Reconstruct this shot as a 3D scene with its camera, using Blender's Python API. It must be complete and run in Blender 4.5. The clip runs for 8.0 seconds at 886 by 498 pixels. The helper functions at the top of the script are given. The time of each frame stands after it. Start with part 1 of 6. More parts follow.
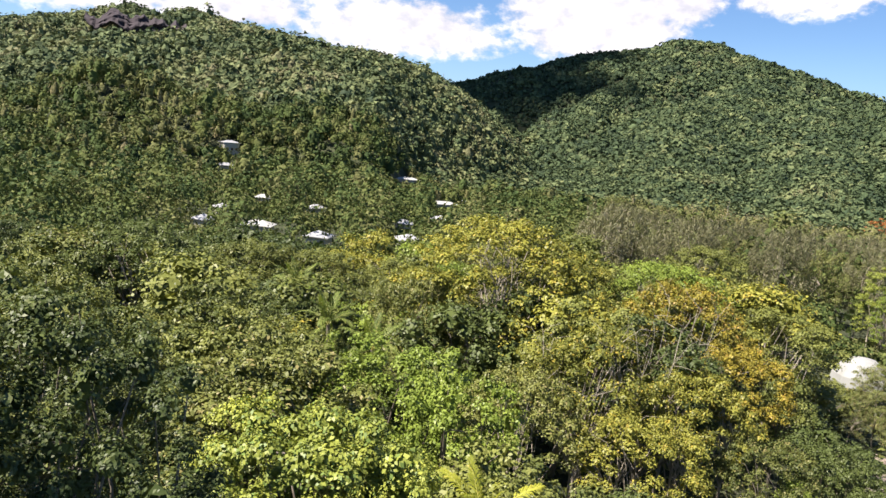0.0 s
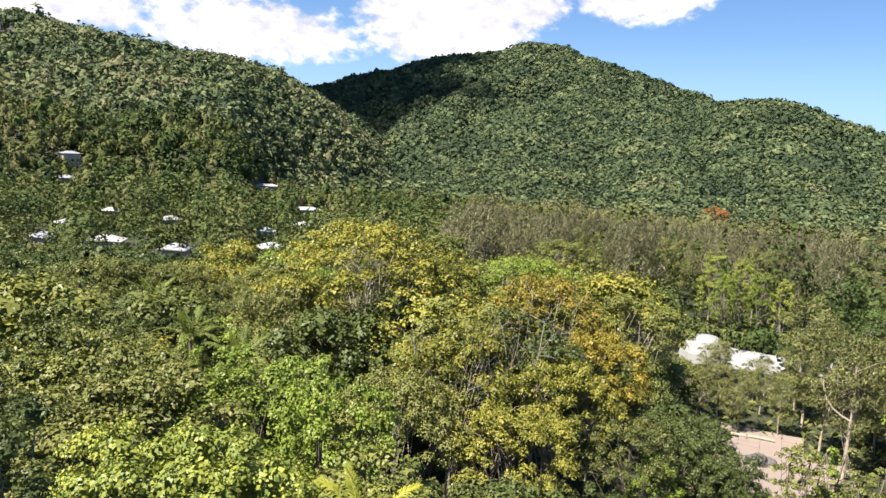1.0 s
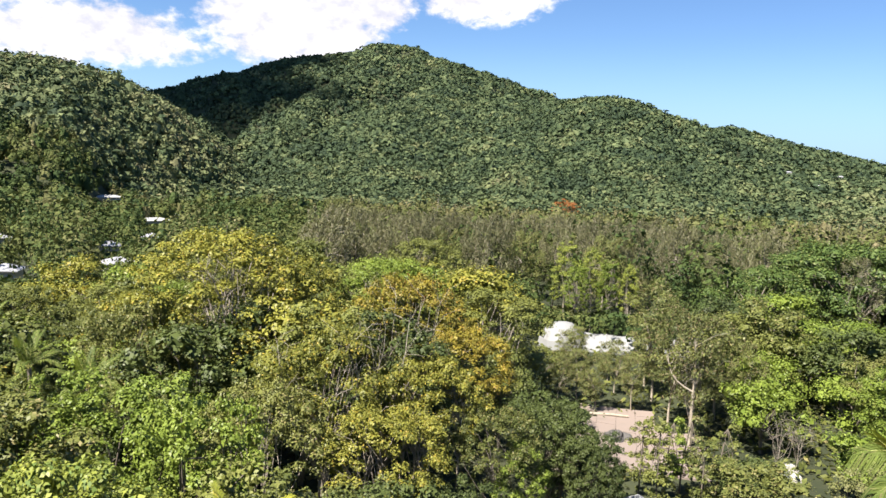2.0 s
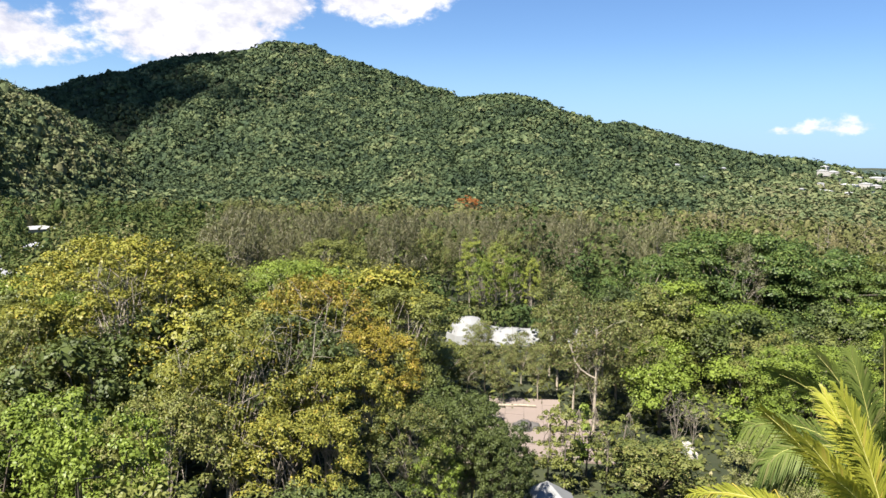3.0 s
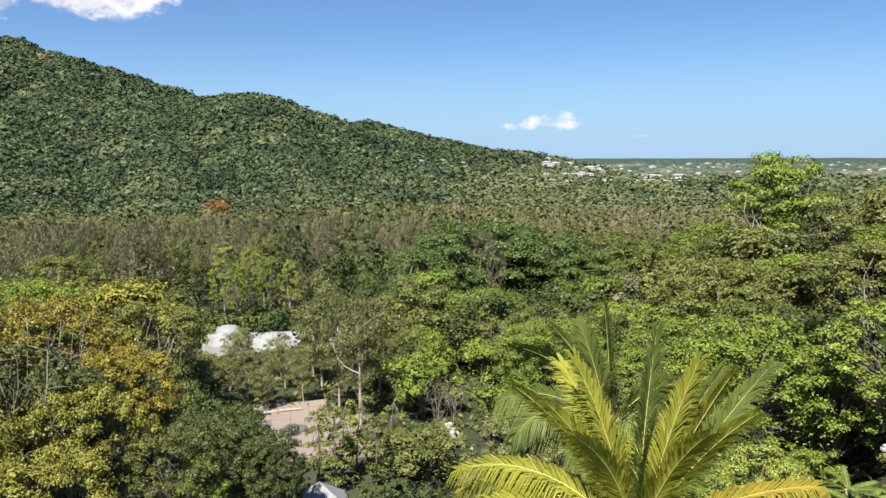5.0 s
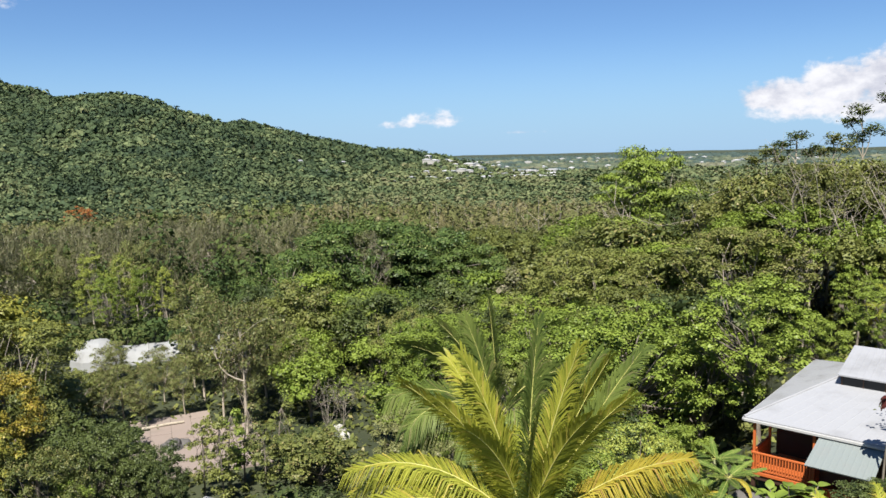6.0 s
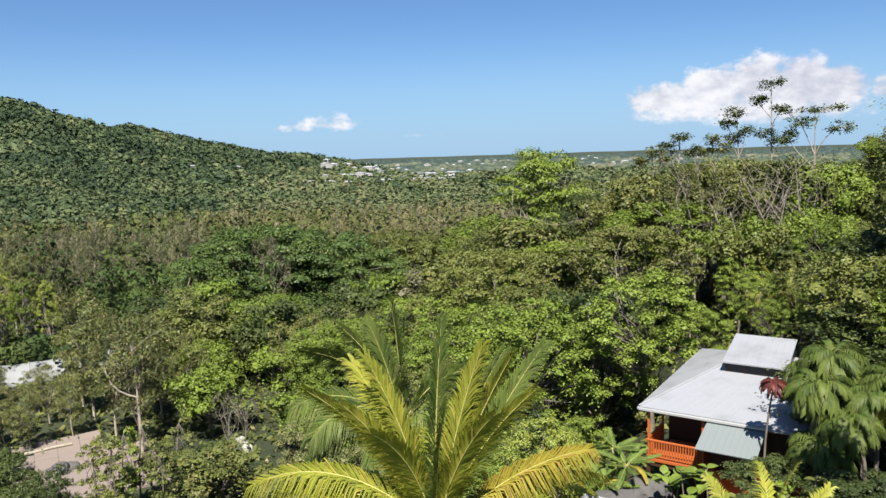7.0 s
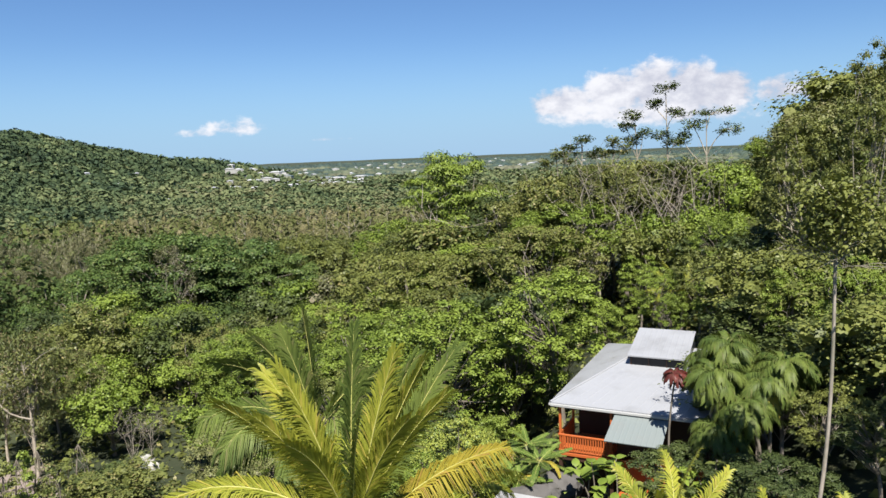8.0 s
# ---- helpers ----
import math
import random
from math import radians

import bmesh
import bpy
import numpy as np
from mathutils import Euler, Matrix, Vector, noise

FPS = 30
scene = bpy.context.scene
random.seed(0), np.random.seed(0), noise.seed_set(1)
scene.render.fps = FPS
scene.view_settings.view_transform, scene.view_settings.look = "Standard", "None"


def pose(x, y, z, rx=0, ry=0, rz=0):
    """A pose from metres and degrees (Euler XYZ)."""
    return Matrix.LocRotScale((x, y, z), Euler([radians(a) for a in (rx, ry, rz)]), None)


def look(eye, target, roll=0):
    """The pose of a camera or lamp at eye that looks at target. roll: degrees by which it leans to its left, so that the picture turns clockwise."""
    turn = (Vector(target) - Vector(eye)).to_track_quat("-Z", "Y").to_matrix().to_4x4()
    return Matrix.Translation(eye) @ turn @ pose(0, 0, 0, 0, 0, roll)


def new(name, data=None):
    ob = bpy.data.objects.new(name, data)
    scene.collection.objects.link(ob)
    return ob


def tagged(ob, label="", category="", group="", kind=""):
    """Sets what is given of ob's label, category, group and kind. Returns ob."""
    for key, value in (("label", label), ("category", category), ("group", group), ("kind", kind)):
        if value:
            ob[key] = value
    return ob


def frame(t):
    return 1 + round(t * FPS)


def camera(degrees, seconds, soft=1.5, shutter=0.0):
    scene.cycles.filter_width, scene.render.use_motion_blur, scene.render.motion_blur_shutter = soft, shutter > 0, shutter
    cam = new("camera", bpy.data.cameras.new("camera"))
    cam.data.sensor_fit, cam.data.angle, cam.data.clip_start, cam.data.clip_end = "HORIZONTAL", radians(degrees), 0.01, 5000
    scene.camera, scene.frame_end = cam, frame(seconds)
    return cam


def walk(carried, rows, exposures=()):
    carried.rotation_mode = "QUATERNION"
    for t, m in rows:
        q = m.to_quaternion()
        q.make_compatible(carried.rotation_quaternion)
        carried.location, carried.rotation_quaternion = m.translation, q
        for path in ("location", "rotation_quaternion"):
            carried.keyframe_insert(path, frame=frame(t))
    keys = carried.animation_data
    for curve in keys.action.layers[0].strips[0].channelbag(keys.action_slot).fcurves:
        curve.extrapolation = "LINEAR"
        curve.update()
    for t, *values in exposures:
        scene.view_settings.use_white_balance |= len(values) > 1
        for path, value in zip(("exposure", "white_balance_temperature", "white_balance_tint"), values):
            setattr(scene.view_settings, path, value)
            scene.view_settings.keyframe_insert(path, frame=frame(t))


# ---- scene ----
# camera: hovers over the canopy and turns to the right
EYE = (0.0, 0.0, 30.0)
PATH = [(0.0, 8.0, -9.23, 5.44), (0.5, 4.32, -8.8, 4.9), (1.0, -2.44, -8.16, 4.03), (1.5, -8.78, -7.67, 3.07),
        (3.0, -20.69, -7.36, 1.4), (3.5, -25.52, -7.22, 0.82), (4.0, -30.1, -7.13, 0.54), (4.5, -34.77, -7.13, 0.23),
        (6.0, -48.75, -7.46, -1.26), (6.5, -52.45, -7.46, -1.62), (7.0, -56.47, -7.42, -1.76), (7.5, -60.4, -7.36, -2.1),
        (8.0, -63.44, -7.39, -2.31)]


def aim(yaw, pitch, roll):
    """A point ahead of the eye for a yaw to the left and a pitch up, in degrees."""
    a, b = radians(yaw), radians(pitch)
    return look(EYE, (EYE[0] - math.sin(a) * math.cos(b), EYE[1] + math.cos(a) * math.cos(b), EYE[2] + math.sin(b)), roll)


cam = camera(62.0, 8.0)
walk(cam, [(t, aim(y, p, r)) for t, y, p, r in PATH],
     [(0.0, 1.45, 6720, 13), (1.5, 1.46, 6600, 12), (3.5, 1.29, 6470, 11), (4.5, 1.17, 6450, 10), (6.0, 1.03, 6330, 10), (8.0, 0.98, 6280, 10)])

# ---- light ----
SUN_AZ, SUN_EL = 240.0, 56.0  # degrees clockwise from +y, and above the horizon
sun = new("sun", bpy.data.lights.new("sun", "SUN"))
sun.data.energy, sun.data.angle, sun.data.color = 5.0, radians(0.53), (1.0, 0.94, 0.84)
sun.matrix_world = look((0, 0, 500), (-500 * math.sin(radians(SUN_AZ)) * math.cos(radians(SUN_EL)),
                                      -500 * math.cos(radians(SUN_AZ)) * math.cos(radians(SUN_EL)),
                                      500 - 500 * math.sin(radians(SUN_EL))))

# clouds of the sky: azimuth, elevation, half width, half height in degrees, weight
CLOUDS = [(-33, 10.5, 14, 7.0, 1.8), (-19, 9.8, 8.0, 3.6, 1.2), (-13.0, 6.6, 8.0, 2.6, 1.4), (1.6, 9.2, 5.8, 5.2, 1.7), (6.8, 11.0, 3.4, 4.2, 1.4), (-14, 12.5, 6, 1.6, 1.0),
          (15.8, 12.0, 4.4, 3.6, 1.7), (-26, 7.5, 8, 3.0, 1.2), (48.2, 2.4, 3.4, 1.1, 0.62), (46.0, 2.1, 3.0, 0.6, 0.5), (55.0, 1.4, 3.0, 0.3, 0.4),
          (73.6, 3.1, 3.2, 1.5, 1.25), (76.6, 3.6, 2.6, 2.0, 1.35), (79.6, 3.9, 2.2, 2.2, 1.35), (82.2, 3.6, 2.4, 2.3, 1.35), (84.6, 3.4, 1.9, 1.9, 1.25), (77.5, 2.3, 7.5, 1.3, 1.0), (80.0, 2.2, 7.5, 1.6, 0.9),
          (88.0, 3.3, 1.9, 1.5, 0.9), (90.4, 3.2, 1.9, 1.3, 0.8)]


class Nodes:
    """Short hands for building a node tree."""

    def __init__(self, tree):
        self.tree = tree
        tree.nodes.clear()

    def add(self, kind, **settings):
        n = self.tree.nodes.new(kind)
        for key, value in settings.items():
            setattr(n, key, value)
        return n

    def join(self, a, b):
        self.tree.links.new(a, b)

    def put(self, socket, value):
        if isinstance(value, bpy.types.NodeSocket):
            self.join(value, socket)
        else:
            socket.default_value = value

    def math(self, op, a, b=0.0, c=0.0):
        n = self.add("ShaderNodeMath", operation=op)
        for i, v in enumerate((a, b, c)):
            self.put(n.inputs[i], v)
        return n.outputs[0]

    def mix(self, fac, a, b, blend="MIX"):
        n = self.add("ShaderNodeMix", data_type="RGBA", blend_type=blend)
        for i, v in ((0, fac), (6, a), (7, b)):
            self.put(n.inputs[i], v if isinstance(v, (bpy.types.NodeSocket, float, int)) else (*v, 1.0) if len(v) == 3 else v)
        return n.outputs[2]

    def noise(self, vector, scale, detail=4.0, rough=0.55):
        n = self.add("ShaderNodeTexNoise")
        if vector is not None:
            self.join(vector, n.inputs["Vector"])
        n.inputs["Scale"].default_value, n.inputs["Detail"].default_value, n.inputs["Roughness"].default_value = scale, detail, rough
        return n.outputs["Fac"]

    def span(self, v, a, b, c=0.0, d=1.0, kind="SMOOTHSTEP"):
        n = self.add("ShaderNodeMapRange", interpolation_type=kind)
        for i, value in enumerate((v, a, b, c, d)):
            self.put(n.inputs[i], value)
        return n.outputs[0]


def make_world():
    world = bpy.data.worlds.new("sky")
    scene.world = world
    world.use_nodes = True
    g = Nodes(world.node_tree)
    sky = g.add("ShaderNodeTexSky", sky_type="NISHITA", sun_disc=False, sun_elevation=radians(SUN_EL), sun_rotation=radians(SUN_AZ))
    sky.air_density, sky.dust_density, sky.ozone_density, sky.altitude = 1.0, 0.0, 5.0, 200
    way = g.add("ShaderNodeTexCoord").outputs["Generated"]
    split = g.add("ShaderNodeSeparateXYZ")
    g.join(way, split.inputs[0])
    x, y, z = split.outputs
    az = g.math("MULTIPLY", g.math("ARCTAN2", x, y), 57.29578)
    el = g.math("MULTIPLY", g.math("ARCSINE", z), 57.29578)
    plane = g.add("ShaderNodeCombineXYZ")
    g.join(az, plane.inputs[0])
    g.join(g.math("MULTIPLY", el, 1.5), plane.inputs[1])
    puffs = g.noise(plane.outputs[0], 0.62, 8.0, 0.6)
    broad = g.noise(plane.outputs[0], 0.11, 3.0, 0.5)
    field = -5.0
    for a, e, ra, re, weight in CLOUDS:
        u = g.math("DIVIDE", g.math("SUBTRACT", az, a), ra)
        up = g.math("SUBTRACT", el, e)
        v = g.math("MAXIMUM", g.math("DIVIDE", up, re), g.math("DIVIDE", up, -0.6 * re))
        r = g.math("ADD", g.math("MULTIPLY", u, u), g.math("MULTIPLY", v, v))
        field = g.math("MAXIMUM", field, g.math("SUBTRACT", weight, r))
    body = g.math("ADD", field, g.math("MULTIPLY", g.math("SUBTRACT", puffs, 0.52), 2.6))
    mask = g.span(body, -0.05, 0.85)
    tone = g.span(g.math("ADD", g.math("MULTIPLY", puffs, 0.7), g.math("MULTIPLY", broad, 0.6)), 0.48, 0.82)
    white = g.mix(tone, (5.6, 5.7, 6.5), (9.0, 8.9, 9.1))
    clear = g.mix(1.0, sky.outputs[0], (0.74, 0.87, 1.03), "MULTIPLY")
    clear = g.mix(g.span(el, -1.0, 9.0, 0.85, 0.0), clear, (3.1, 5.1, 7.5))
    out = g.mix(mask, clear, white)
    back = g.add("ShaderNodeBackground")
    g.join(out, back.inputs[0])
    back.inputs[1].default_value = 0.055
    g.join(back.outputs[0], g.add("ShaderNodeOutputWorld").inputs[0])


make_world()


# ---- materials ----
def material(name):
    m = bpy.data.materials.new(name)
    m.use_nodes = True
    return m, Nodes(m.node_tree)


def finish(g, shader):
    g.join(shader, g.add("ShaderNodeOutputMaterial").inputs[0])


def principled(g, color, rough=0.6, metal=0.0, bump=None, strength=0.3, distance=0.02, specular=0.4):
    p = g.add("ShaderNodeBsdfPrincipled")
    g.put(p.inputs["Base Color"], color if isinstance(color, bpy.types.NodeSocket) else (*color, 1.0))
    g.put(p.inputs["Roughness"], rough)
    g.put(p.inputs["Metallic"], metal)
    g.put(p.inputs["Specular IOR Level"], specular)
    if bump is not None:
        b = g.add("ShaderNodeBump")
        b.inputs["Strength"].default_value, b.inputs["Distance"].default_value = strength, distance
        g.join(bump, b.inputs["Height"])
        g.join(b.outputs[0], p.inputs["Normal"])
    return p.outputs[0]


def where(g, kind="Object"):
    return g.add("ShaderNodeTexCoord").outputs[kind]


def foliage(name, dark, light, odd, odd_part=0.08, glow=0.17, tint=False, rough=0.5):
    """Leaves: colour from dark to light leaf by leaf and plant by plant, a few of an odd colour, light coming through."""
    # blue up by a quarter: a haze tint put into the leaf colours
    dark, light, odd = [(c[0], c[1], c[2] * 1.25) for c in (dark, light, odd)]
    m, g = material(name)
    leaf = g.add("ShaderNodeNewGeometry").outputs["Random Per Island"]
    plant = g.add("ShaderNodeAttribute", attribute_name="tint").outputs["Fac"] if tint else g.add("ShaderNodeObjectInfo").outputs["Random"]
    patch = g.noise(where(g), 0.7, 3.0)
    level = g.math("ADD", g.math("ADD", g.math("MULTIPLY", leaf, 0.30), g.math("MULTIPLY", plant, 0.42)), g.math("MULTIPLY", g.math("SUBTRACT", patch, 0.36), 1.3))
    color = g.mix(g.span(level, 0.0, 0.95), dark, light)
    seldom = g.math("FRACT", g.math("MULTIPLY", leaf, 17.31))
    color = g.mix(g.span(seldom, 1.0 - odd_part - 0.02, 1.0 - odd_part), color, odd)
    body = principled(g, color, rough - 0.05, specular=0.22)
    thin = g.add("ShaderNodeBsdfTranslucent")
    g.join(g.mix(1.0, color, (1.0, 1.0, 0.55), "MULTIPLY"), thin.inputs[0])
    both = g.add("ShaderNodeMixShader")
    both.inputs[0].default_value = glow
    g.join(body, both.inputs[1])
    g.join(thin.outputs[0], both.inputs[2])
    finish(g, both.outputs[0])
    return m


def forest_crowns(name, stops, glow=0.22, relief=2.4, shade=0.36):
    """Far woods: each crown takes a hue by its tint, from blue-green through olive to grey-brown; hollows are coloured
    darker, as if shaded.
    """
    m, g = material(name)
    leaf = g.add("ShaderNodeNewGeometry").outputs["Random Per Island"]
    tint = g.add("ShaderNodeAttribute", attribute_name="tint").outputs["Fac"]
    ramp = g.add("ShaderNodeValToRGB")
    g.join(tint, ramp.inputs[0])
    while len(ramp.color_ramp.elements) < len(stops):
        ramp.color_ramp.elements.new(0.5)
    for e, (p, c) in zip(ramp.color_ramp.elements, stops):
        e.position, e.color = p, (*c, 1.0)
    vary = g.span(leaf, 0.0, 1.0, 0.80, 1.25, "LINEAR")
    tone = g.add("ShaderNodeHueSaturation")
    g.join(ramp.outputs[0], tone.inputs["Color"])
    g.join(vary, tone.inputs["Value"])
    co = where(g)
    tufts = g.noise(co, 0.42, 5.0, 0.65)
    # hollows between the tufts get painted shade, mixed into the colour
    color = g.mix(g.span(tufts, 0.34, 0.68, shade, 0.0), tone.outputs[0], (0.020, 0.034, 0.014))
    body = principled(g, color, 0.7, specular=0.14, bump=tufts, strength=1.0, distance=relief)
    thin = g.add("ShaderNodeBsdfTranslucent")
    g.join(color, thin.inputs[0])
    both = g.add("ShaderNodeMixShader")
    both.inputs[0].default_value = glow
    g.join(body, both.inputs[1])
    g.join(thin.outputs[0], both.inputs[2])
    finish(g, both.outputs[0])
    return m


def bark(name, a, b):
    m, g = material(name)
    co = where(g)
    stretch = g.add("ShaderNodeMapping")
    stretch.inputs["Scale"].default_value = (6, 6, 1.2)
    g.join(co, stretch.inputs[0])
    n = g.noise(stretch.outputs[0], 2.0, 6.0)
    c = g.mix(g.span(n, 0.3, 0.7), a, b)
    c = g.mix(g.span(g.noise(co, 0.5, 3.0), 0.5, 0.7, 0.0, 0.5), c, (0.10, 0.11, 0.06))
    finish(g, principled(g, c, 0.85, bump=n, strength=0.5))
    return m


def painted(name, color, rough=0.5, metal=0.0, worn=(0.4, 0.38, 0.34), amount=0.35, scale=1.2):
    """A plain coat with stains and fine mottling."""
    m, g = material(name)
    co = where(g)
    big, fine = g.noise(co, scale, 5.0, 0.65), g.noise(co, scale * 22, 3.0)
    c = g.mix(g.span(big, 0.45, 0.8, 0.0, amount), color, worn)
    c = g.mix(g.span(fine, 0.3, 0.8, 0.0, 0.18), c, tuple(0.6 * v for v in color))
    finish(g, principled(g, c, rough, metal, bump=fine, strength=0.08))
    return m


def ground_mat():
    m, g = material("forest_floor")
    co = where(g)
    a, b, c = g.noise(co, 0.004, 5.0), g.noise(co, 0.06, 5.0), g.noise(co, 1.4, 5.0)
    col = g.mix(g.span(b, 0.35, 0.65), (0.026, 0.034, 0.014), (0.044, 0.052, 0.022))
    col = g.mix(g.span(a, 0.5, 0.62, 0.0, 0.6), col, (0.034, 0.046, 0.020))
    col = g.mix(g.span(c, 0.5, 0.75, 0.0, 0.5), col, (0.060, 0.055, 0.028))
    finish(g, principled(g, col, 0.95, bump=c, strength=0.6, distance=0.2))
    return m


GROUND = ground_mat()
# blue raised in these stops: distance haze put into the foliage colour
FOREST = forest_crowns("hazed_far_foliage", [(0.0, (0.034, 0.054, 0.030)), (0.28, (0.058, 0.085, 0.038)), (0.5, (0.104, 0.134, 0.060)), (0.66, (0.150, 0.176, 0.076)),
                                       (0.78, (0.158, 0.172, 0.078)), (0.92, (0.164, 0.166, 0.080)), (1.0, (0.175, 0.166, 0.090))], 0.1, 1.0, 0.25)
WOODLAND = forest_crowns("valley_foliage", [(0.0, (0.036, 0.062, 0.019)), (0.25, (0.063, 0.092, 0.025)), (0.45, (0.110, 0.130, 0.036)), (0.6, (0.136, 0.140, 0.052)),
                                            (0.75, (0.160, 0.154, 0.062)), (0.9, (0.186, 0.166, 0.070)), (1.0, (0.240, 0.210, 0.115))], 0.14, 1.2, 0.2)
# blue-grey stops imitate the haze over the far plain
HAZED_PLAIN = forest_crowns("hazed_plain_foliage", [(0.0, (0.046, 0.070, 0.066)), (0.3, (0.082, 0.106, 0.070)), (0.6, (0.112, 0.126, 0.080)), (1.0, (0.150, 0.150, 0.100))], 0.1, 1.0, 0.15)
LEAF_GREEN = foliage("leaf_green", (0.058, 0.078, 0.018), (0.192, 0.208, 0.042), (0.20, 0.21, 0.05), 0.05)
LEAF_BRIGHT = foliage("leaf_bright", (0.085, 0.128, 0.015), (0.212, 0.275, 0.036), (0.24, 0.29, 0.05), 0.08)
LEAF_LIME = foliage("leaf_lime", (0.150, 0.185, 0.030), (0.340, 0.370, 0.055), (0.14, 0.20, 0.04), 0.15)
# dark-leaved trees; also stands in for shade between crowns in places
LEAF_DARK = foliage("leaf_dark", (0.034, 0.052, 0.015), (0.098, 0.124, 0.028), (0.13, 0.15, 0.05), 0.04)
LEAF_YELLOW = foliage("leaf_yellow", (0.076, 0.092, 0.016), (0.275, 0.268, 0.038), (0.36, 0.28, 0.04), 0.05)
LEAF_GOLD = foliage("leaf_gold", (0.080, 0.080, 0.014), (0.335, 0.275, 0.032), (0.36, 0.23, 0.04), 0.06)
LEAF_SHEOAK = foliage("leaf_she_oak", (0.078, 0.094, 0.024), (0.205, 0.226, 0.058), (0.24, 0.19, 0.08), 0.12)
LEAF_RAIN = foliage("leaf_rain_tree", (0.038, 0.072, 0.017), (0.128, 0.182, 0.036), (0.20, 0.22, 0.06), 0.06)
LEAF_ORANGE = foliage("leaf_orange", (0.260, 0.080, 0.020), (0.420, 0.160, 0.040), (0.30, 0.20, 0.05), 0.2)
LEAF_OLIVE = foliage("leaf_olive", (0.062, 0.082, 0.018), (0.188, 0.200, 0.044), (0.25, 0.22, 0.07), 0.08)
LEAF_PALE = foliage("leaf_pale_olive", (0.090, 0.102, 0.030), (0.215, 0.225, 0.065), (0.26, 0.24, 0.10), 0.10)
LEAF_BROWN = foliage("leaf_grey_brown", (0.080, 0.085, 0.034), (0.200, 0.200, 0.078), (0.25, 0.22, 0.12), 0.12)
LEAF_PALM = foliage("leaf_palm", (0.150, 0.182, 0.018), (0.410, 0.410, 0.046), (0.45, 0.38, 0.06), 0.12, 0.36, rough=0.5)
LEAF_FERN = foliage("leaf_fern", (0.075, 0.125, 0.020), (0.190, 0.260, 0.045), (0.25, 0.25, 0.07), 0.08, 0.3)
LEAF_PALM_DARK = foliage("leaf_palm_dark", (0.058, 0.098, 0.018), (0.185, 0.230, 0.042), (0.20, 0.20, 0.06), 0.1, 0.35, rough=0.55)
LEAF_PALM_DRY = foliage("leaf_palm_dry", (0.340, 0.280, 0.030), (0.520, 0.450, 0.060), (0.40, 0.26, 0.06), 0.1, 0.4)
LEAF_RED = foliage("leaf_red", (0.060, 0.016, 0.012), (0.150, 0.036, 0.022), (0.10, 0.08, 0.03), 0.15)
BARK_PALE = bark("bark_pale", (0.42, 0.37, 0.29), (0.26, 0.22, 0.17))
BARK_GREY = bark("bark_grey", (0.22, 0.19, 0.15), (0.12, 0.10, 0.08))
BARK_BARE = bark("bark_bare_twigs", (0.38, 0.33, 0.27), (0.23, 0.20, 0.16))
RIB = painted("palm_rib", (0.46, 0.44, 0.13), 0.45, worn=(0.3, 0.2, 0.06))
ROOF_WHITE = painted("white_roof_sheet", (0.315, 0.32, 0.335), 0.45, worn=(0.20, 0.20, 0.20), amount=0.7, scale=0.45)
ROOF_WORN = painted("weathered_roof_sheet", (0.27, 0.275, 0.28), 0.5, worn=(0.15, 0.145, 0.13), amount=0.85, scale=0.7)
ROOF_TOWN = painted("bright_roof_sheet", (0.46, 0.46, 0.46), 0.5, worn=(0.3, 0.3, 0.29), amount=0.5, scale=0.1)
ROOF_GREY = painted("grey_green_roof_sheet", (0.19, 0.215, 0.21), 0.45, worn=(0.2, 0.2, 0.19))
ROOF_PALE = painted("pale_roof_sheet", (0.38, 0.38, 0.37), 0.5, worn=(0.25, 0.24, 0.22), amount=0.6, scale=0.4)
CANVAS = painted("white_canvas", (0.27, 0.275, 0.27), 0.7, worn=(0.19, 0.185, 0.17), scale=0.7, amount=0.6)
WOOD_ORANGE = painted("orange_stained_timber", (0.46, 0.115, 0.03), 0.45, worn=(0.28, 0.08, 0.03), scale=2.0)
WOOD_DARK = painted("dark_timber", (0.055, 0.028, 0.018), 0.6, worn=(0.1, 0.06, 0.04))
GLASS_DARK = painted("dark_window_glass", (0.008, 0.009, 0.011), 0.35, worn=(0.012, 0.012, 0.014))
WALL_PALE = painted("pale_render", (0.40, 0.385, 0.35), 0.8, worn=(0.28, 0.26, 0.23))
PAVING = painted("pinkish_concrete", (0.255, 0.205, 0.175), 0.85, worn=(0.20, 0.17, 0.14), amount=0.8, scale=0.35)
ROCK = painted("grey_granite", (0.105, 0.098, 0.092), 0.85, worn=(0.045, 0.042, 0.040), amount=0.8, scale=0.6)


def thin_cloud():
    m, g = material("cloud_white")
    body = principled(g, g.mix(g.noise(where(g), 0.01, 4.0), (0.8, 0.8, 0.82), (0.9, 0.9, 0.9)), 1.0, specular=0.0)
    both = g.add("ShaderNodeMixShader")
    both.inputs[0].default_value = 0.6
    g.join(body, both.inputs[1])
    g.join(g.add("ShaderNodeBsdfTransparent").outputs[0], both.inputs[2])
    finish(g, both.outputs[0])
    return m


CANVAS_CLOUD = thin_cloud()
CLIFF = painted("purple_brown_cliff", (0.034, 0.026, 0.031), 0.95, worn=(0.062, 0.050, 0.050), amount=0.6, scale=0.05)


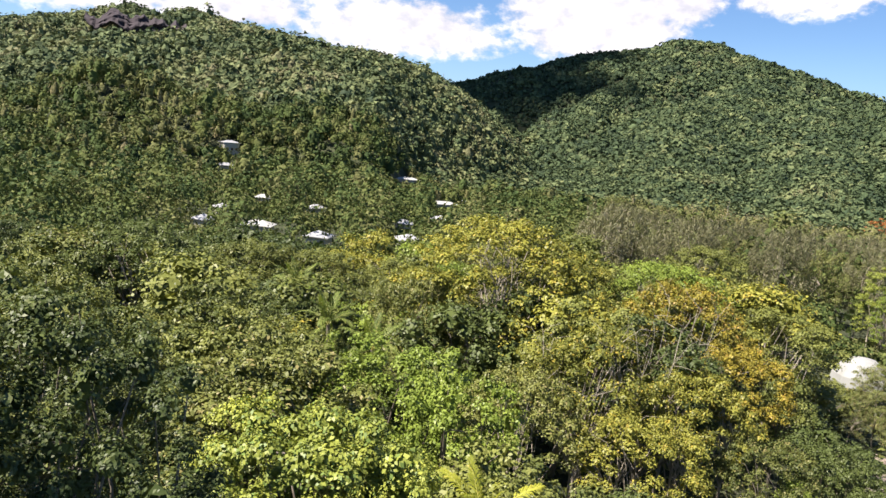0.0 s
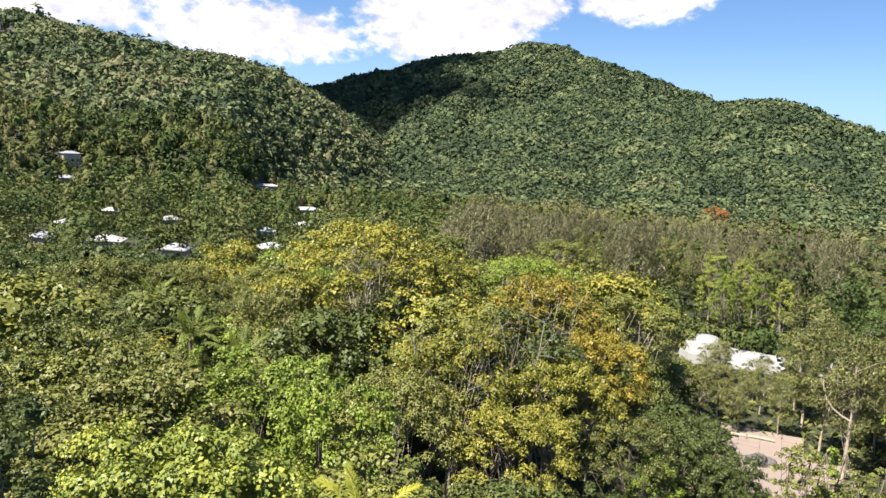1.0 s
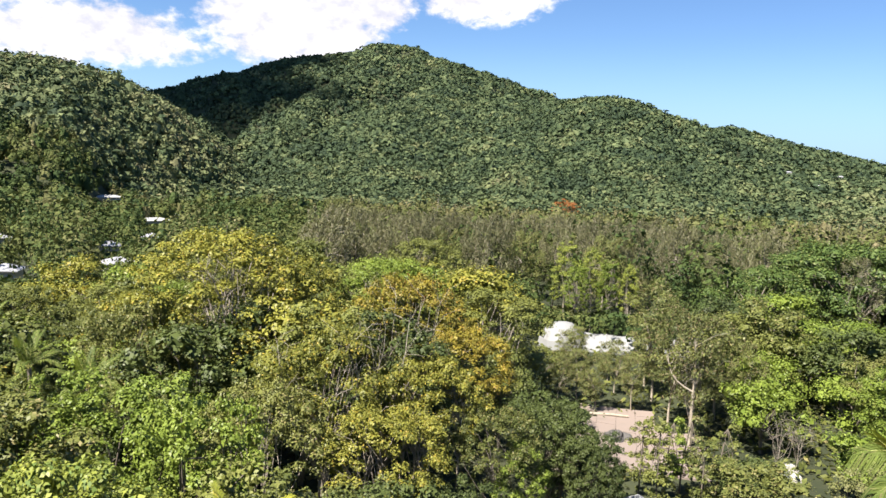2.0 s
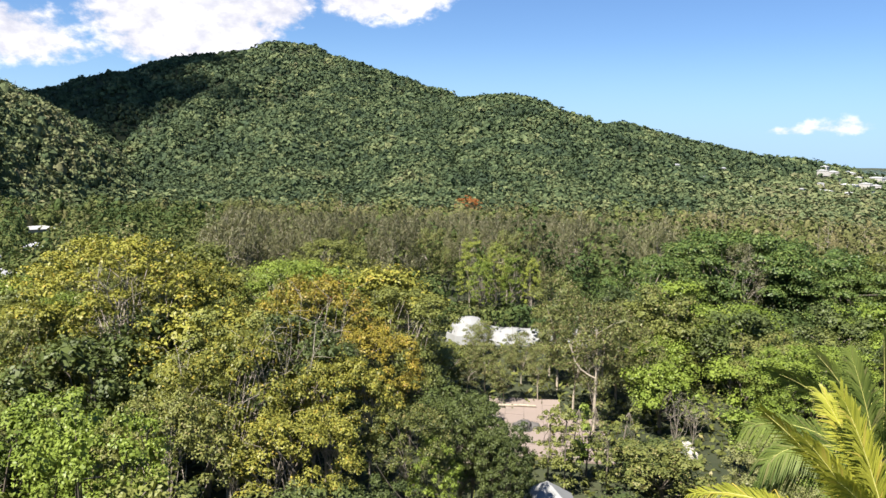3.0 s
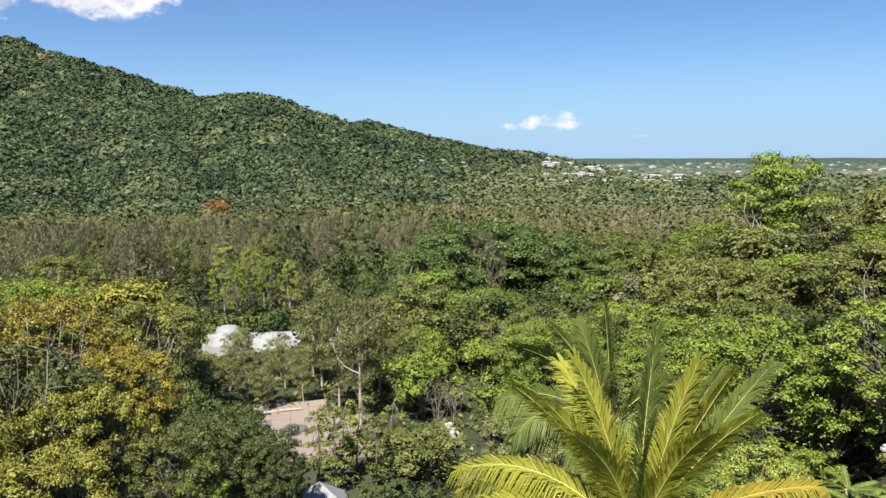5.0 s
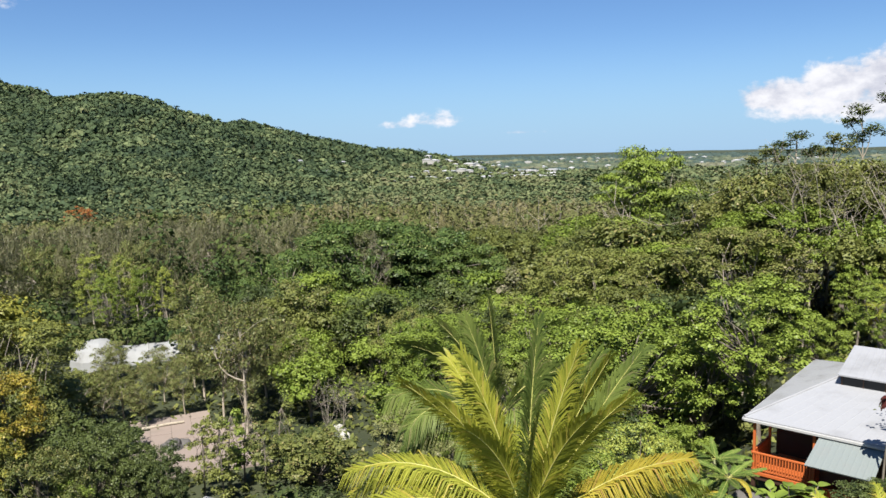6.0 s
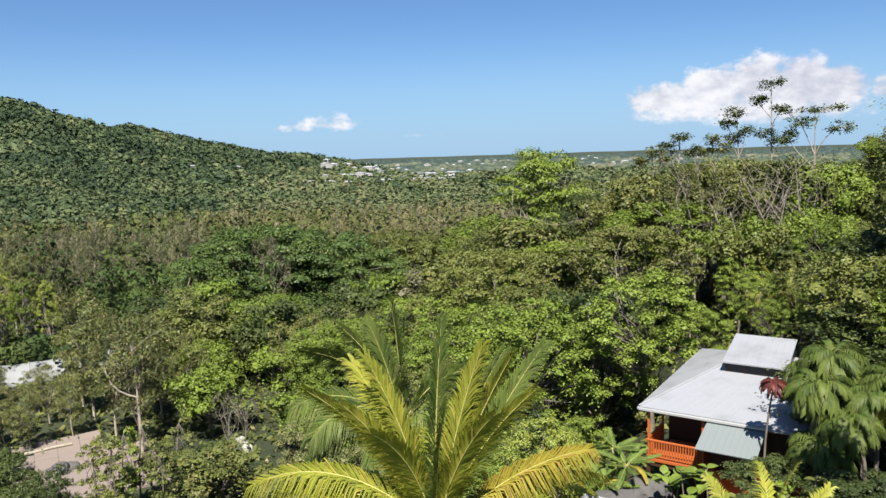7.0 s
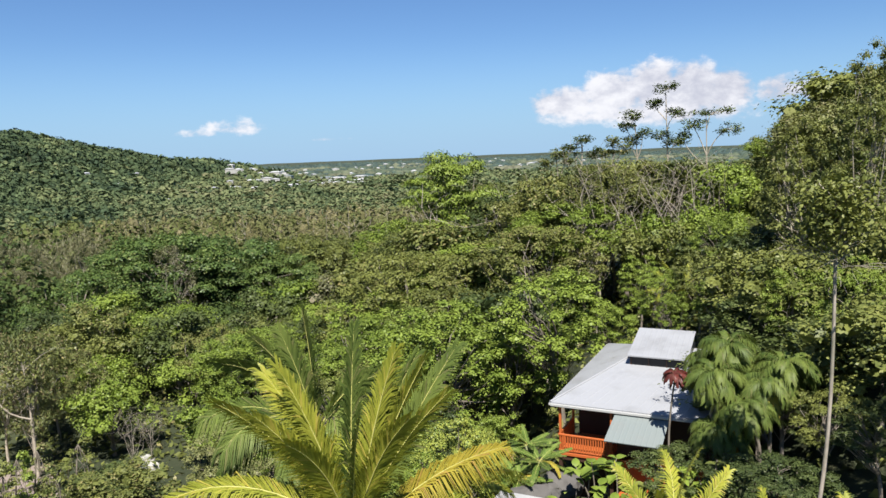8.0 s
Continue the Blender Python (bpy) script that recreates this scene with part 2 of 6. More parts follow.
# ---- mesh tools ----
def quads_mesh(name, verts, faces, tint=None, smooth=0):
    """A mesh from arrays of vertices and four-cornered faces; tint: a number for each vertex."""
    verts, faces = np.asarray(verts, np.float32), np.asarray(faces, np.int32)
    me = bpy.data.meshes.new(name)
    me.vertices.add(len(verts))
    me.vertices.foreach_set("co", verts.ravel())
    me.loops.add(faces.size)
    me.loops.foreach_set("vertex_index", faces.ravel())
    me.polygons.add(len(faces))
    me.polygons.foreach_set("loop_start", np.arange(0, faces.size, 4, dtype=np.int32))
    if smooth:
        me.polygons.foreach_set("use_smooth", np.arange(len(faces)) < smooth)
    me.update(calc_edges=True)
    if tint is not None:
        me.attributes.new("tint", "FLOAT", "POINT").data.foreach_set("value", np.asarray(tint, np.float32))
    return me


class Pile:
    """Gathers vertices and quads."""

    def __init__(self):
        self.v, self.f, self.n = [], [], 0

    def add(self, v, f):
        self.v.append(np.asarray(v, float).reshape(-1, 3))
        self.f.append(np.asarray(f, int).reshape(-1, 4) + self.n)
        self.n += len(self.v[-1])

    def mesh(self, name):
        return quads_mesh(name, np.concatenate(self.v), np.concatenate(self.f))


def unit(v):
    return v / np.maximum(np.linalg.norm(v, axis=-1, keepdims=True), 1e-9)


def tube(pile, path, radii, sides=6):
    """A round limb along a path."""
    path, radii = np.asarray(path, float), np.asarray(radii, float)
    ahead = unit(np.gradient(path, axis=0))
    ref = np.where(np.abs(ahead[:, 2:]) < 0.9, [[0, 0, 1.0]], [[1.0, 0, 0]])
    a = unit(np.cross(ahead, ref))
    b = np.cross(ahead, a)
    w = np.linspace(0, 2 * np.pi, sides, endpoint=False)
    ring = path[:, None] + radii[:, None, None] * (np.cos(w)[None, :, None] * a[:, None] + np.sin(w)[None, :, None] * b[:, None])
    k, s = np.meshgrid(np.arange(len(path) - 1), np.arange(sides), indexing="ij")
    f = np.stack([k * sides + s, k * sides + (s + 1) % sides, (k + 1) * sides + (s + 1) % sides, (k + 1) * sides + s], -1)
    pile.add(ring, f)


def limb(pile, rng, a, b, ra, rb, sides=6, bend=0.12, steps=5):
    a, b = np.asarray(a, float), np.asarray(b, float)
    t = np.linspace(0, 1, steps)[:, None]
    sway = rng.normal(size=3) * np.linalg.norm(b - a) * bend
    path = a + (b - a) * t + sway * np.sin(np.pi * t) + [0, 0, 1] * np.sin(np.pi * t) * np.linalg.norm(b - a) * bend * 0.5
    tube(pile, path, ra + (rb - ra) * t[:, 0], sides)
    return path


def leaf_quads(rng, centre, normal, length, width, droop=0.0, jitter=0.55):
    """Diamond leaves, each folded a little along its rib."""
    n = len(centre)
    normal = unit(normal + rng.normal(size=(n, 3)) * jitter)
    along = unit(np.cross(normal, rng.normal(size=(n, 3))) - [0, 0, droop])
    side = unit(np.cross(along, normal))
    size = rng.uniform(0.65, 1.35, (n, 1))
    le, wi = length * size, width * size
    v = np.stack([centre - along * le * 0.5, centre + side * wi * 0.5 + normal * wi * 0.15,
                  centre + along * le * 0.5 - normal * le * 0.12, centre - side * wi * 0.5 + normal * wi * 0.15], 1)
    return v.reshape(-1, 3), np.arange(4 * n).reshape(-1, 4)


def mesh_part(name, me, mat, parent=None, label=""):
    if not me.materials:
        me.materials.append(mat)
    ob = new(name, me)
    if parent is not None:
        ob.parent = parent
    return tagged(ob, label)


def part(name, bm, mat, parent=None, label="", smooth=False):
    me = bpy.data.meshes.new(name)
    bm.to_mesh(me)
    bm.free()
    if smooth:
        me.polygons.foreach_set("use_smooth", [True] * len(me.polygons))
    return mesh_part(name, me, mat, parent, label)


def thing(name, m, label, category, group="", kind=""):
    ob = new(name)
    ob.matrix_world = m
    return tagged(ob, label, category, group, kind)


# ---- the lie of the land ----
def polar(az, r, z=0.0):
    return r * math.sin(radians(az)), r * math.cos(radians(az)), z


# ridge crests: azimuth, distance and elevation above the eye of their turning points, the fall of their flanks, and how much steeper the first end falls (9: along the spur)
RIDGES = [([(-34.2, 850, 5.0), (-32.4, 800, 5.5), (-30, 790, 5.6), (-28, 770, 5.9), (-25.4, 750, 5.9), (-22, 725, 5.7), (-19.5, 710, 5.2),
            (-16.4, 690, 5.1), (-13, 720, 4.6), (-10.5, 780, 3.7), (-8.5, 840, 2.7), (-6.3, 910, 1.3), (-4, 990, -0.6), (-2.5, 1050, -1.6), (0, 1150, -3.2)], 0.30, 2.0),
          ([(-33.2, 800, 5.7), (-31.6, 795, 6.3), (-29.6, 790, 6.0), (-27.6, 775, 6.5), (-25.4, 760, 6.1)], 0.75, 0.0),
          ([(-52, 1400, 3.7), (-38, 1400, 4.1), (-33, 1300, 3.6)], 0.30, 0.0),
          ([(-16, 2300, 1.2), (-9, 2250, 2.9), (-6, 2220, 3.6), (-4.3, 2200, 4.1), (-1.5, 2180, 5.3), (2.3, 2150, 6.6), (6.3, 2120, 7.15), (7.8, 2050, 7.5), (10.3, 2050, 7.4), (12.1, 2050, 7.0),
            (15.5, 2050, 5.9), (18, 2050, 5.1), (21, 2000, 4.3), (25, 1950, 3.4)], 0.36, 0.0),
          ([(9.2, 1760, 6.6), (5.8, 1600, 5.4), (2.9, 1430, 4.0), (1.9, 1260, 2.3), (0.4, 1130, 0.9), (-1.4, 1060, -0.6)], 1.15, 0.0),
          ([(9.6, 1720, 6.6), (13, 1650, 5.6), (17, 1580, 4.6), (21, 1460, 4.1), (23.7, 1380, 4.5), (25.7, 1300, 4.7), (28.1, 1280, 3.8), (31.4, 1280, 2.6), (35, 1350, 2.1),
            (38.8, 1450, 1.4), (42.9, 1550, 0.5), (46.4, 1650, 0.3), (50, 1750, -0.5), (52, 1800, -1.0)], 0.46, 9),
          ([(31.5, 1900, 2.2), (33.8, 1900, 2.7), (36, 1900, 2.05), (40, 1950, 1.2)], 0.36, 0.0),
          ([(13, 1600, 5.3), (11, 1400, 3.8), (9, 1150, 1.9), (8, 900, -0.6), (8, 720, -2.8)], 0.30, 9),
          ([(17, 1550, 4.5), (18, 1200, 2.5), (19, 900, -0.3), (19, 700, -2.8)], 0.30, 9),
          ([(25.5, 1300, 3.2), (27, 1000, 1.2), (28, 750, -1.9)], 0.28, 0.0),
          ([(34, 1350, 1.5), (37, 1050, -0.5), (40, 850, -2.7)], 0.25, 0.0)]


SUMMIT = polar(9.0, 2050)
SPUR = [polar(2.0, 1200)[0], polar(2.0, 1200)[1], 0.328, 0.945]  # a place on the spur, and its direction


def fuzz(x, y, size, seed):
    """Smooth unevenness between about -1 and 1."""
    rng = np.random.default_rng(seed)
    out = 0.0
    for i in range(7):
        a, p, k = rng.uniform(0, 6.283), rng.uniform(0, 6.283), rng.uniform(0.6, 1.7) / size * 6.283
        out = out + np.sin((x * np.cos(a) + y * np.sin(a)) * k + p + 1.3 * np.sin((x * np.sin(a) - y * np.cos(a)) * k * 0.6 + p * 2))
    return out / 4.0


def height(x, y):
    """Height of the ground."""
    x, y = np.asarray(x, float), np.asarray(y, float)
    r = np.hypot(x, y)
    base = 4.0 - 0.05 * np.clip(r - 60, 0, None)
    base = -25 + np.logaddexp(0, (base + 25) / 4.0) * 4.0
    base = base + np.clip(r - 1500, 0, None) * 0.0092
    s = 0.34 * x - 0.94 * y
    base = base + 16 * np.tanh(np.clip(s + 3, 0, None) * 0.9 / 16) * np.clip(1 - (r - 140) / 400, 0, 1)
    base = base + fuzz(x, y, 60, 3) * 0.6 * np.clip(r / 60, 0, 1) + fuzz(x, y, 400, 5) * 2.0 * np.clip((r - 200) / 800, 0, 1)
    base = base + 6.2 * np.exp(-((x - 33.0) ** 2 + (y - 12.6) ** 2) / 18.0)
    tall = np.full(r.shape, -400.0)
    rough = fuzz(x, y, 260, 11) * 0.16 + fuzz(x, y, 110, 12) * 0.07
    # the near hill steepens to its right
    east = 2.6 * np.clip((np.degrees(np.arctan2(x, y)) + 14) / 12, 0, 1)
    # the mountain's left face breaks off along its spur
    west = np.clip(-(x - SPUR[0]) * SPUR[3] / 90 + (y - SPUR[1]) * SPUR[2] / 90, 0, 1)
    for crest, fall, drop in RIDGES:
        for (a0, r0, e0), (a1, r1, e1) in zip(crest, crest[1:]):
            z0, z1 = 22 + r0 * math.tan(radians(e0)), 22 + r1 * math.tan(radians(e1))
            px, py, _ = polar(a0, r0)
            qx, qy, _ = polar(a1, r1)
            along = ((x - px) * (qx - px) + (y - py) * (qy - py)) / math.hypot(qx - px, qy - py)
            t = np.clip(along / math.hypot(qx - px, qy - py), 0, 1)
            steep = 1 + drop * np.clip(-along / 60, 0, 1) if (a0, r0, e0) == crest[0] and drop != 9 else 1.0
            steep = steep + (9 * west if drop == 9 else east if drop == 2 else 0.0)
            d = np.hypot(x - px - t * (qx - px), y - py - t * (qy - py))
            soft = np.sqrt(d * d + 30 * 30) - 30
            tall = np.maximum(tall, z0 + (z1 - z0) * t - soft * fall * steep * (1 + rough))
    k = 9.0
    cap = np.clip((92 - np.hypot(x - SUMMIT[0], y - SUMMIT[1])) / 22, 0, 1)
    return np.logaddexp(base / k, tall / k) * k + 13.0 * cap


def make_ground():
    radii = np.concatenate([[0.0], np.geomspace(4, 300, 70), np.geomspace(307, 2450, 160), np.geomspace(2520, 4950, 22)])
    turns = np.radians(np.concatenate([np.arange(-46, 104, 0.7), np.arange(104, 314, 3.0)]))
    rr, aa = np.meshgrid(radii, turns, indexing="ij")
    x, y = rr * np.sin(aa), rr * np.cos(aa)
    v = np.stack([x, y, height(x, y)], -1).reshape(-1, 3)
    n = len(turns)
    i, j = np.meshgrid(np.arange(len(radii) - 1), np.arange(n), indexing="ij")
    f = np.stack([i * n + j, (i + 1) * n + j, (i + 1) * n + (j + 1) % n, i * n + (j + 1) % n], -1).reshape(-1, 4)
    me = quads_mesh("ground", v, f)
    me.polygons.foreach_set("use_smooth", [True] * len(me.polygons))
    me.flip_normals()
    return tagged(mesh_part("ground", me, GROUND), "brown leaf-littered forest floor rising into green hills", "ground", kind="structure")


make_ground()


# ---- far woods ----
def crown_field(x, y, z, radius, tall, tint, count, rng):
    """Domed crowns of loose leaf tufts: arrays of vertices, quads and tints."""
    n = len(x)
    u = rng.uniform(-0.15, 1.0, (n, count))
    w = rng.uniform(0, 2 * np.pi, (n, count))
    c = np.sqrt(np.clip(1 - u * u, 0, 1))
    out = np.stack([c * np.cos(w), c * np.sin(w), u], -1)
    lump = 1 + 0.22 * np.sin(w * 3 + tint[:, None] * 40) * c + rng.normal(size=(n, count)) * 0.10
    scale = np.stack([radius, radius, tall], -1)[:, None]
    centre = np.stack([x, y, z], -1)[:, None] + out * scale * lump[..., None]
    size = radius[:, None] * rng.uniform(0.6, 1.25, (n, count)) * ((3.0 if count > 18 else 2.6) / math.sqrt(count))
    normal = out.reshape(-1, 3) * [1, 1, 1.2]
    v, f = leaf_quads(rng, centre.reshape(-1, 3), normal, size.reshape(-1, 1), size.reshape(-1, 1) * 0.75, jitter=0.38 if count > 60 else 0.2)
    tints = np.repeat(tint, count * 4) + np.repeat(rng.normal(size=n * count), 4) * 0.05
    return v, f, tints


def crown_domes(x, y, z, radius, tall, tint, rng, sides=6, rings=(-15, 30, 62, 86)):
    """Lumpy closed crowns under the tufts."""
    n, m = len(x), len(rings)
    el = np.radians(np.array(rings, float))[None, :, None]
    w = (np.arange(sides) * 2 * np.pi / sides)[None, None, :] + rng.uniform(0, 6.28, (n, 1, 1)) + np.zeros((1, m, 1))
    k = 1 + rng.normal(size=(n, m, sides)) * 0.15
    c = np.array([x, y, z]).T[:, None, None]
    v = np.stack([np.cos(el) * np.cos(w) * radius[:, None, None] * k, np.cos(el) * np.sin(w) * radius[:, None, None] * k, np.sin(el) * tall[:, None, None] * k], -1) + c
    q, i, j = np.meshgrid(np.arange(n), np.arange(m - 1), np.arange(sides), indexing="ij")
    at = lambda a, s: q * m * sides + a * sides + s % sides
    f = np.stack([at(i, j), at(i, j + 1), at(i + 1, j + 1), at(i + 1, j)], -1).reshape(-1, 4)
    return v.reshape(-1, 3), f, np.repeat(tint, m * sides)


def scatter(r0, r1, a0, a1, spacing, seed):
    """Places about spacing apart in a ring sector."""
    rng = np.random.default_rng(seed)
    xs = np.arange(-r1, r1, spacing)
    x, y = np.meshgrid(xs, xs)
    x = x.ravel() + rng.uniform(-0.45, 0.45, x.size) * spacing
    y = y.ravel() + rng.uniform(-0.45, 0.45, y.size) * spacing
    r, a = np.hypot(x, y), np.degrees(np.arctan2(x, y))
    keep = (r > r0) & (r < r1) & (a > a0) & (a < a1)
    return x[keep], y[keep], rng


def in_sight(x, y, z):
    """Whether the land between the valley and a place leaves it open."""
    ok = np.ones(len(x), bool)
    for t in np.linspace(0.15, 0.96, 22):
        ok &= height(x * t, y * t) < 30 + (z - 30) * t + 9
    return ok


def wood_tint(x, y, z, rng):
    """Hue of a crown by where it grows: greener on the slopes, grey-brown paperbarks over the valley floor, haze-tinted
    on the plain.
    """
    r, a = np.hypot(x, y), np.degrees(np.arctan2(x, y))
    t = 0.31 + 0.20 * fuzz(x, y, 170, 21) + rng.normal(size=len(x)) * 0.15
    valley = np.clip((a - 1) / 6, 0, 1) * np.clip((9 - z) / 9, 0, 1) * np.clip((r - 130) / 130, 0, 1) * np.clip((np.where(a > 38, 2300, 1200) - r) / 500, 0, 1)
    t = t + valley * (np.where(r > 480, np.where(a > 40, 0.30, 0.06), 0.36) + 0.20 * fuzz(x, y, 120, 22))
    t = t + 0.14 * np.clip((a - 46) / 6, 0, 1) * (r < 480)
    left = (a < -2) & (r < 1100)
    t = np.where(left, t + np.where(r > 480, 0.22 + 0.16 * fuzz(x, y, 120, 33) + 0.14 * rng.normal(size=len(x)), 0.08 + 0.14 * rng.normal(size=len(x))), t)
    # plain crowns turn blue-grey farther out, haze carried by their tint
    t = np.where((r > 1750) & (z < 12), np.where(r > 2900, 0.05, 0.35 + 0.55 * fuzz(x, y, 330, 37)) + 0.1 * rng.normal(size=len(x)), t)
    return np.clip(t, 0.02, 0.99)


def far_woods(name, label, r0, r1, spacing, radius, tall, count, seed, lift, pale=False, sides=6, rings=(-15, 30, 62, 86), a0=-43, a1=101, plain=False):
    x, y, rng = scatter(r0, r1, a0, a1, spacing, seed)
    z = height(x, y)
    keep = in_sight(x, y, z + lift + tall)
    x, y, z = x[keep], y[keep], z[keep]
    size = (rng.uniform(0.6, 1.35, len(x)) if pale else 0.5 + 1.05 * rng.uniform(size=len(x)) ** 1.3) * np.where(rng.uniform(size=len(x)) < 0.06, 1.35, 1.0)
    up = lift * (rng.uniform(0.4, 1.5, len(x)) if pale else rng.uniform(0.75, 1.3, len(x))) * np.where(rng.uniform(size=len(x)) < 0.12, 1.5, 1.0)
    up = up + 10 * np.clip((np.degrees(np.arctan2(x, y)) - 55) / 9, 0, 1) * np.clip((340 - np.hypot(x, y)) / 150, 0, 1)
    high = tall * size * rng.uniform(0.8, 1.35, len(x))
    room = headroom(x, y) - z
    up, high = np.minimum(up, room * 0.5), np.minimum(high, room * 0.45)
    bearing = np.degrees(np.arctan2(x, y))
    bare = (np.abs(bearing + 31.0) < 3.3) & (np.hypot(x, y) > 655) & (np.hypot(x, y) < 738)
    town = (bearing > 47) & (bearing < 60) & (np.hypot(x, y) > 1330) & (np.hypot(x, y) < 1800) & (rng.uniform(size=len(x)) < 0.45)
    ok = (room > 1.2) & ~bare & ~town & (plain | ~((np.hypot(x, y) > 1750) & (z < 10)))
    x, y, z, size, up, high = x[ok], y[ok], z[ok], size[ok], up[ok], high[ok]
    tint = wood_tint(x, y, z, rng)
    if pale:
        size, high = np.where(tint > 0.62, size * 0.75, size), np.where(tint > 0.62, high * 1.25, high)
    inner = (np.where(tint > 0.62, 0.55, 0.66) if pale else 0.74) if count else 1.0
    v, f, t = crown_domes(x, y, z + up, radius * size * inner, high * inner, tint, rng, sides, rings)
    if r1 < 300:
        f = f[:0]
    domes = len(f)
    if count:
        v2, f2, t2 = crown_field(x, y, z + up, radius * size, high, tint, count, rng)
        if pale:
            # thin crowns of the paperbarks: half of their tufts shrink to sprays
            thin = np.repeat(tint > 0.62, count) & (rng.uniform(size=len(x) * count) < 0.55)
            q = v2.reshape(-1, 4, 3)
            mid = q.mean(1, keepdims=True)
            q[thin] = mid[thin] + (q[thin] - mid[thin]) * 0.35
            rest = np.repeat(tint > 0.62, count) & ~thin
            q[rest] = mid[rest] + (q[rest] - mid[rest]) * 0.7
            v2 = q.reshape(-1, 3)
            stems = Pile()
            for i in np.nonzero((tint > 0.66) & (np.hypot(x, y) > 150) & (x > 0.05 * y))[0][::2]:
                foot, head = np.array([x[i], y[i], z[i] - 0.5]), np.array([x[i], y[i], z[i] + up[i] + high[i] * 0.8]) + rng.normal(size=3) * [0.9, 0.9, 0.3]
                tube(stems, [foot, head], [0.17, 0.06], 3)
                for _ in range(4):
                    a = foot + (head - foot) * rng.uniform(0.5, 0.85)
                    tube(stems, [a, a + rng.normal(size=3) * [1.5, 1.5, 0.5] + [0, 0, 2.2]], [0.08, 0.03], 3)
            tagged(mesh_part("paperbark_stems", stems.mesh("paperbark_stems"), BARK_PALE), "pale thin trunks and limbs of the valley paperbarks", "trees", kind="stuff")
        f, v, t = np.concatenate([f, f2 + len(v)]), np.concatenate([v, v2]), np.concatenate([t, t2])
    me = quads_mesh(name, v, f, t, domes)
    return tagged(mesh_part(name, me, HAZED_PLAIN if plain else WOODLAND if pale else FOREST), label, "trees", kind="stuff")


# houses on the hill: azimuth, distance, width, depth, turn
FAR_HOUSES = [(-11.3, 454, 14, 8, 10), (-10.7, 176, 5.8, 4.6, 20), (-11.3, 226, 5, 4, 0), (-22.3, 188, 6.6, 4.6, -15), (-24.7, 396, 8, 6, 25), (-24.9, 372, 8, 6, 10), (-22.1, 278, 5, 4, 0),
              (-18.1, 254, 5, 4, 30), (-17.7, 166, 4.8, 4, -20), (-8.3, 348, 12, 7, 15), (-8.5, 254, 4.6, 4, -10), (-25.0, 236, 4, 4, 10), (-6.7, 414, 6, 5, 5), (-26.3, 190, 3.6, 3.4, 40)]


def headroom(x, y):
    """Height that growth may reach where it stands before a house."""
    r, a = np.hypot(x, y), np.degrees(np.arctan2(x, y))
    top = np.full(len(x), 900.0)
    for az, d, w, l, _ in FAR_HOUSES:
        px, py, _ = polar(az, d)
        zh = float(height(px, py))
        inside = (np.abs(a - az) < math.degrees((0.5 * w + 1.5) / d)) & (r < d + 2)
        top = np.where(inside & (r > d - 0.62 * w), -100.0, np.where(inside, np.minimum(top, 30 + r * (zh + 2.8 - 30) / d), top))
    # the broad rain trees and the bright trees by the dome stand clear of the wood
    for a0, a1, d, down in ((33.5, 57, 142, 10.5), (20.5, 30, 133, 11.5), (1.5, 20.5, 150, 9.0)):
        top = np.where((a > a0) & (a < a1) & (r < d), np.minimum(top, 30 - r * math.tan(radians(down))), top)
    return np.where((a > 56) & (r < 480), np.minimum(top, 30 - r * np.tan(np.radians(2.0 + 0.9 * np.sin(a * 3.1 + r * 0.05)))), top)


far_woods("valley_wood", "mixed green and grey-brown woodland over the valley floor", 104, 165, 6.2, 3.4, 5.0, 240, 40, 6.5, True)
far_woods("valley_wood", "mixed green and grey-brown woodland over the valley floor", 165, 290, 6.4, 3.6, 4.8, 100, 41, 6.5, True)
far_woods("valley_wood", "mixed green and grey-brown woodland over the valley floor", 290, 480, 6.0, 3.8, 4.4, 44, 44, 6.0, True, 5, (-30, 20, 66))
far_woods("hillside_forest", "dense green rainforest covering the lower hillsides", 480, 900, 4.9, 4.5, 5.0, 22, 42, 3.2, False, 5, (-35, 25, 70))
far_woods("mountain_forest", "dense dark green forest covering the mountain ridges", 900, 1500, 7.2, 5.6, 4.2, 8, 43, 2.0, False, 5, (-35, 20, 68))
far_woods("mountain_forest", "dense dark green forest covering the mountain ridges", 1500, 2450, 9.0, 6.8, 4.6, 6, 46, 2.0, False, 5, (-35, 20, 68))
far_woods("plain_trees", "scattered green tree belts over the distant plain, tinted for haze", 1750, 3700, 27, 11, 4.5, 0, 45, 1.0, False, 5, (-10, 40, 82), 38, 101, True)


def cumulus(x, y, z, wide, deep, turn, label):
    """A heap cloud, flat below."""
    rng = np.random.default_rng(9)
    bm = bmesh.new()
    for _ in range(60):
        u, w = rng.uniform(-1, 1), rng.uniform(-1, 1)
        r = rng.uniform(0.16, 0.3) * deep * 0.7
        bmesh.ops.create_icosphere(bm, subdivisions=2, radius=r, matrix=Matrix.Translation((u * wide * 0.5, w * deep * 0.5, r * 0.4)))
    for v in bm.verts:
        v.co += Vector((noise.noise(v.co * 0.02), noise.noise(v.co * 0.02 + Vector((9, 0, 0))), noise.noise(v.co * 0.02 + Vector((0, 9, 0))))) * 22
        v.co.z = max(v.co.z, -10)
    ob = part("cloud", bm, CANVAS_CLOUD, None, label, True)
    ob.matrix_world = pose(x, y, z, 0, 0, turn)
    return tagged(ob, category="cloud", kind="stuff")


# unseen cloud, set along the sun's path to shadow the rear ridge
cumulus(-740, 1625, 900, 720, 760, -19, "white cumulus cloud placed out of view to shade the rear mountain ridge")


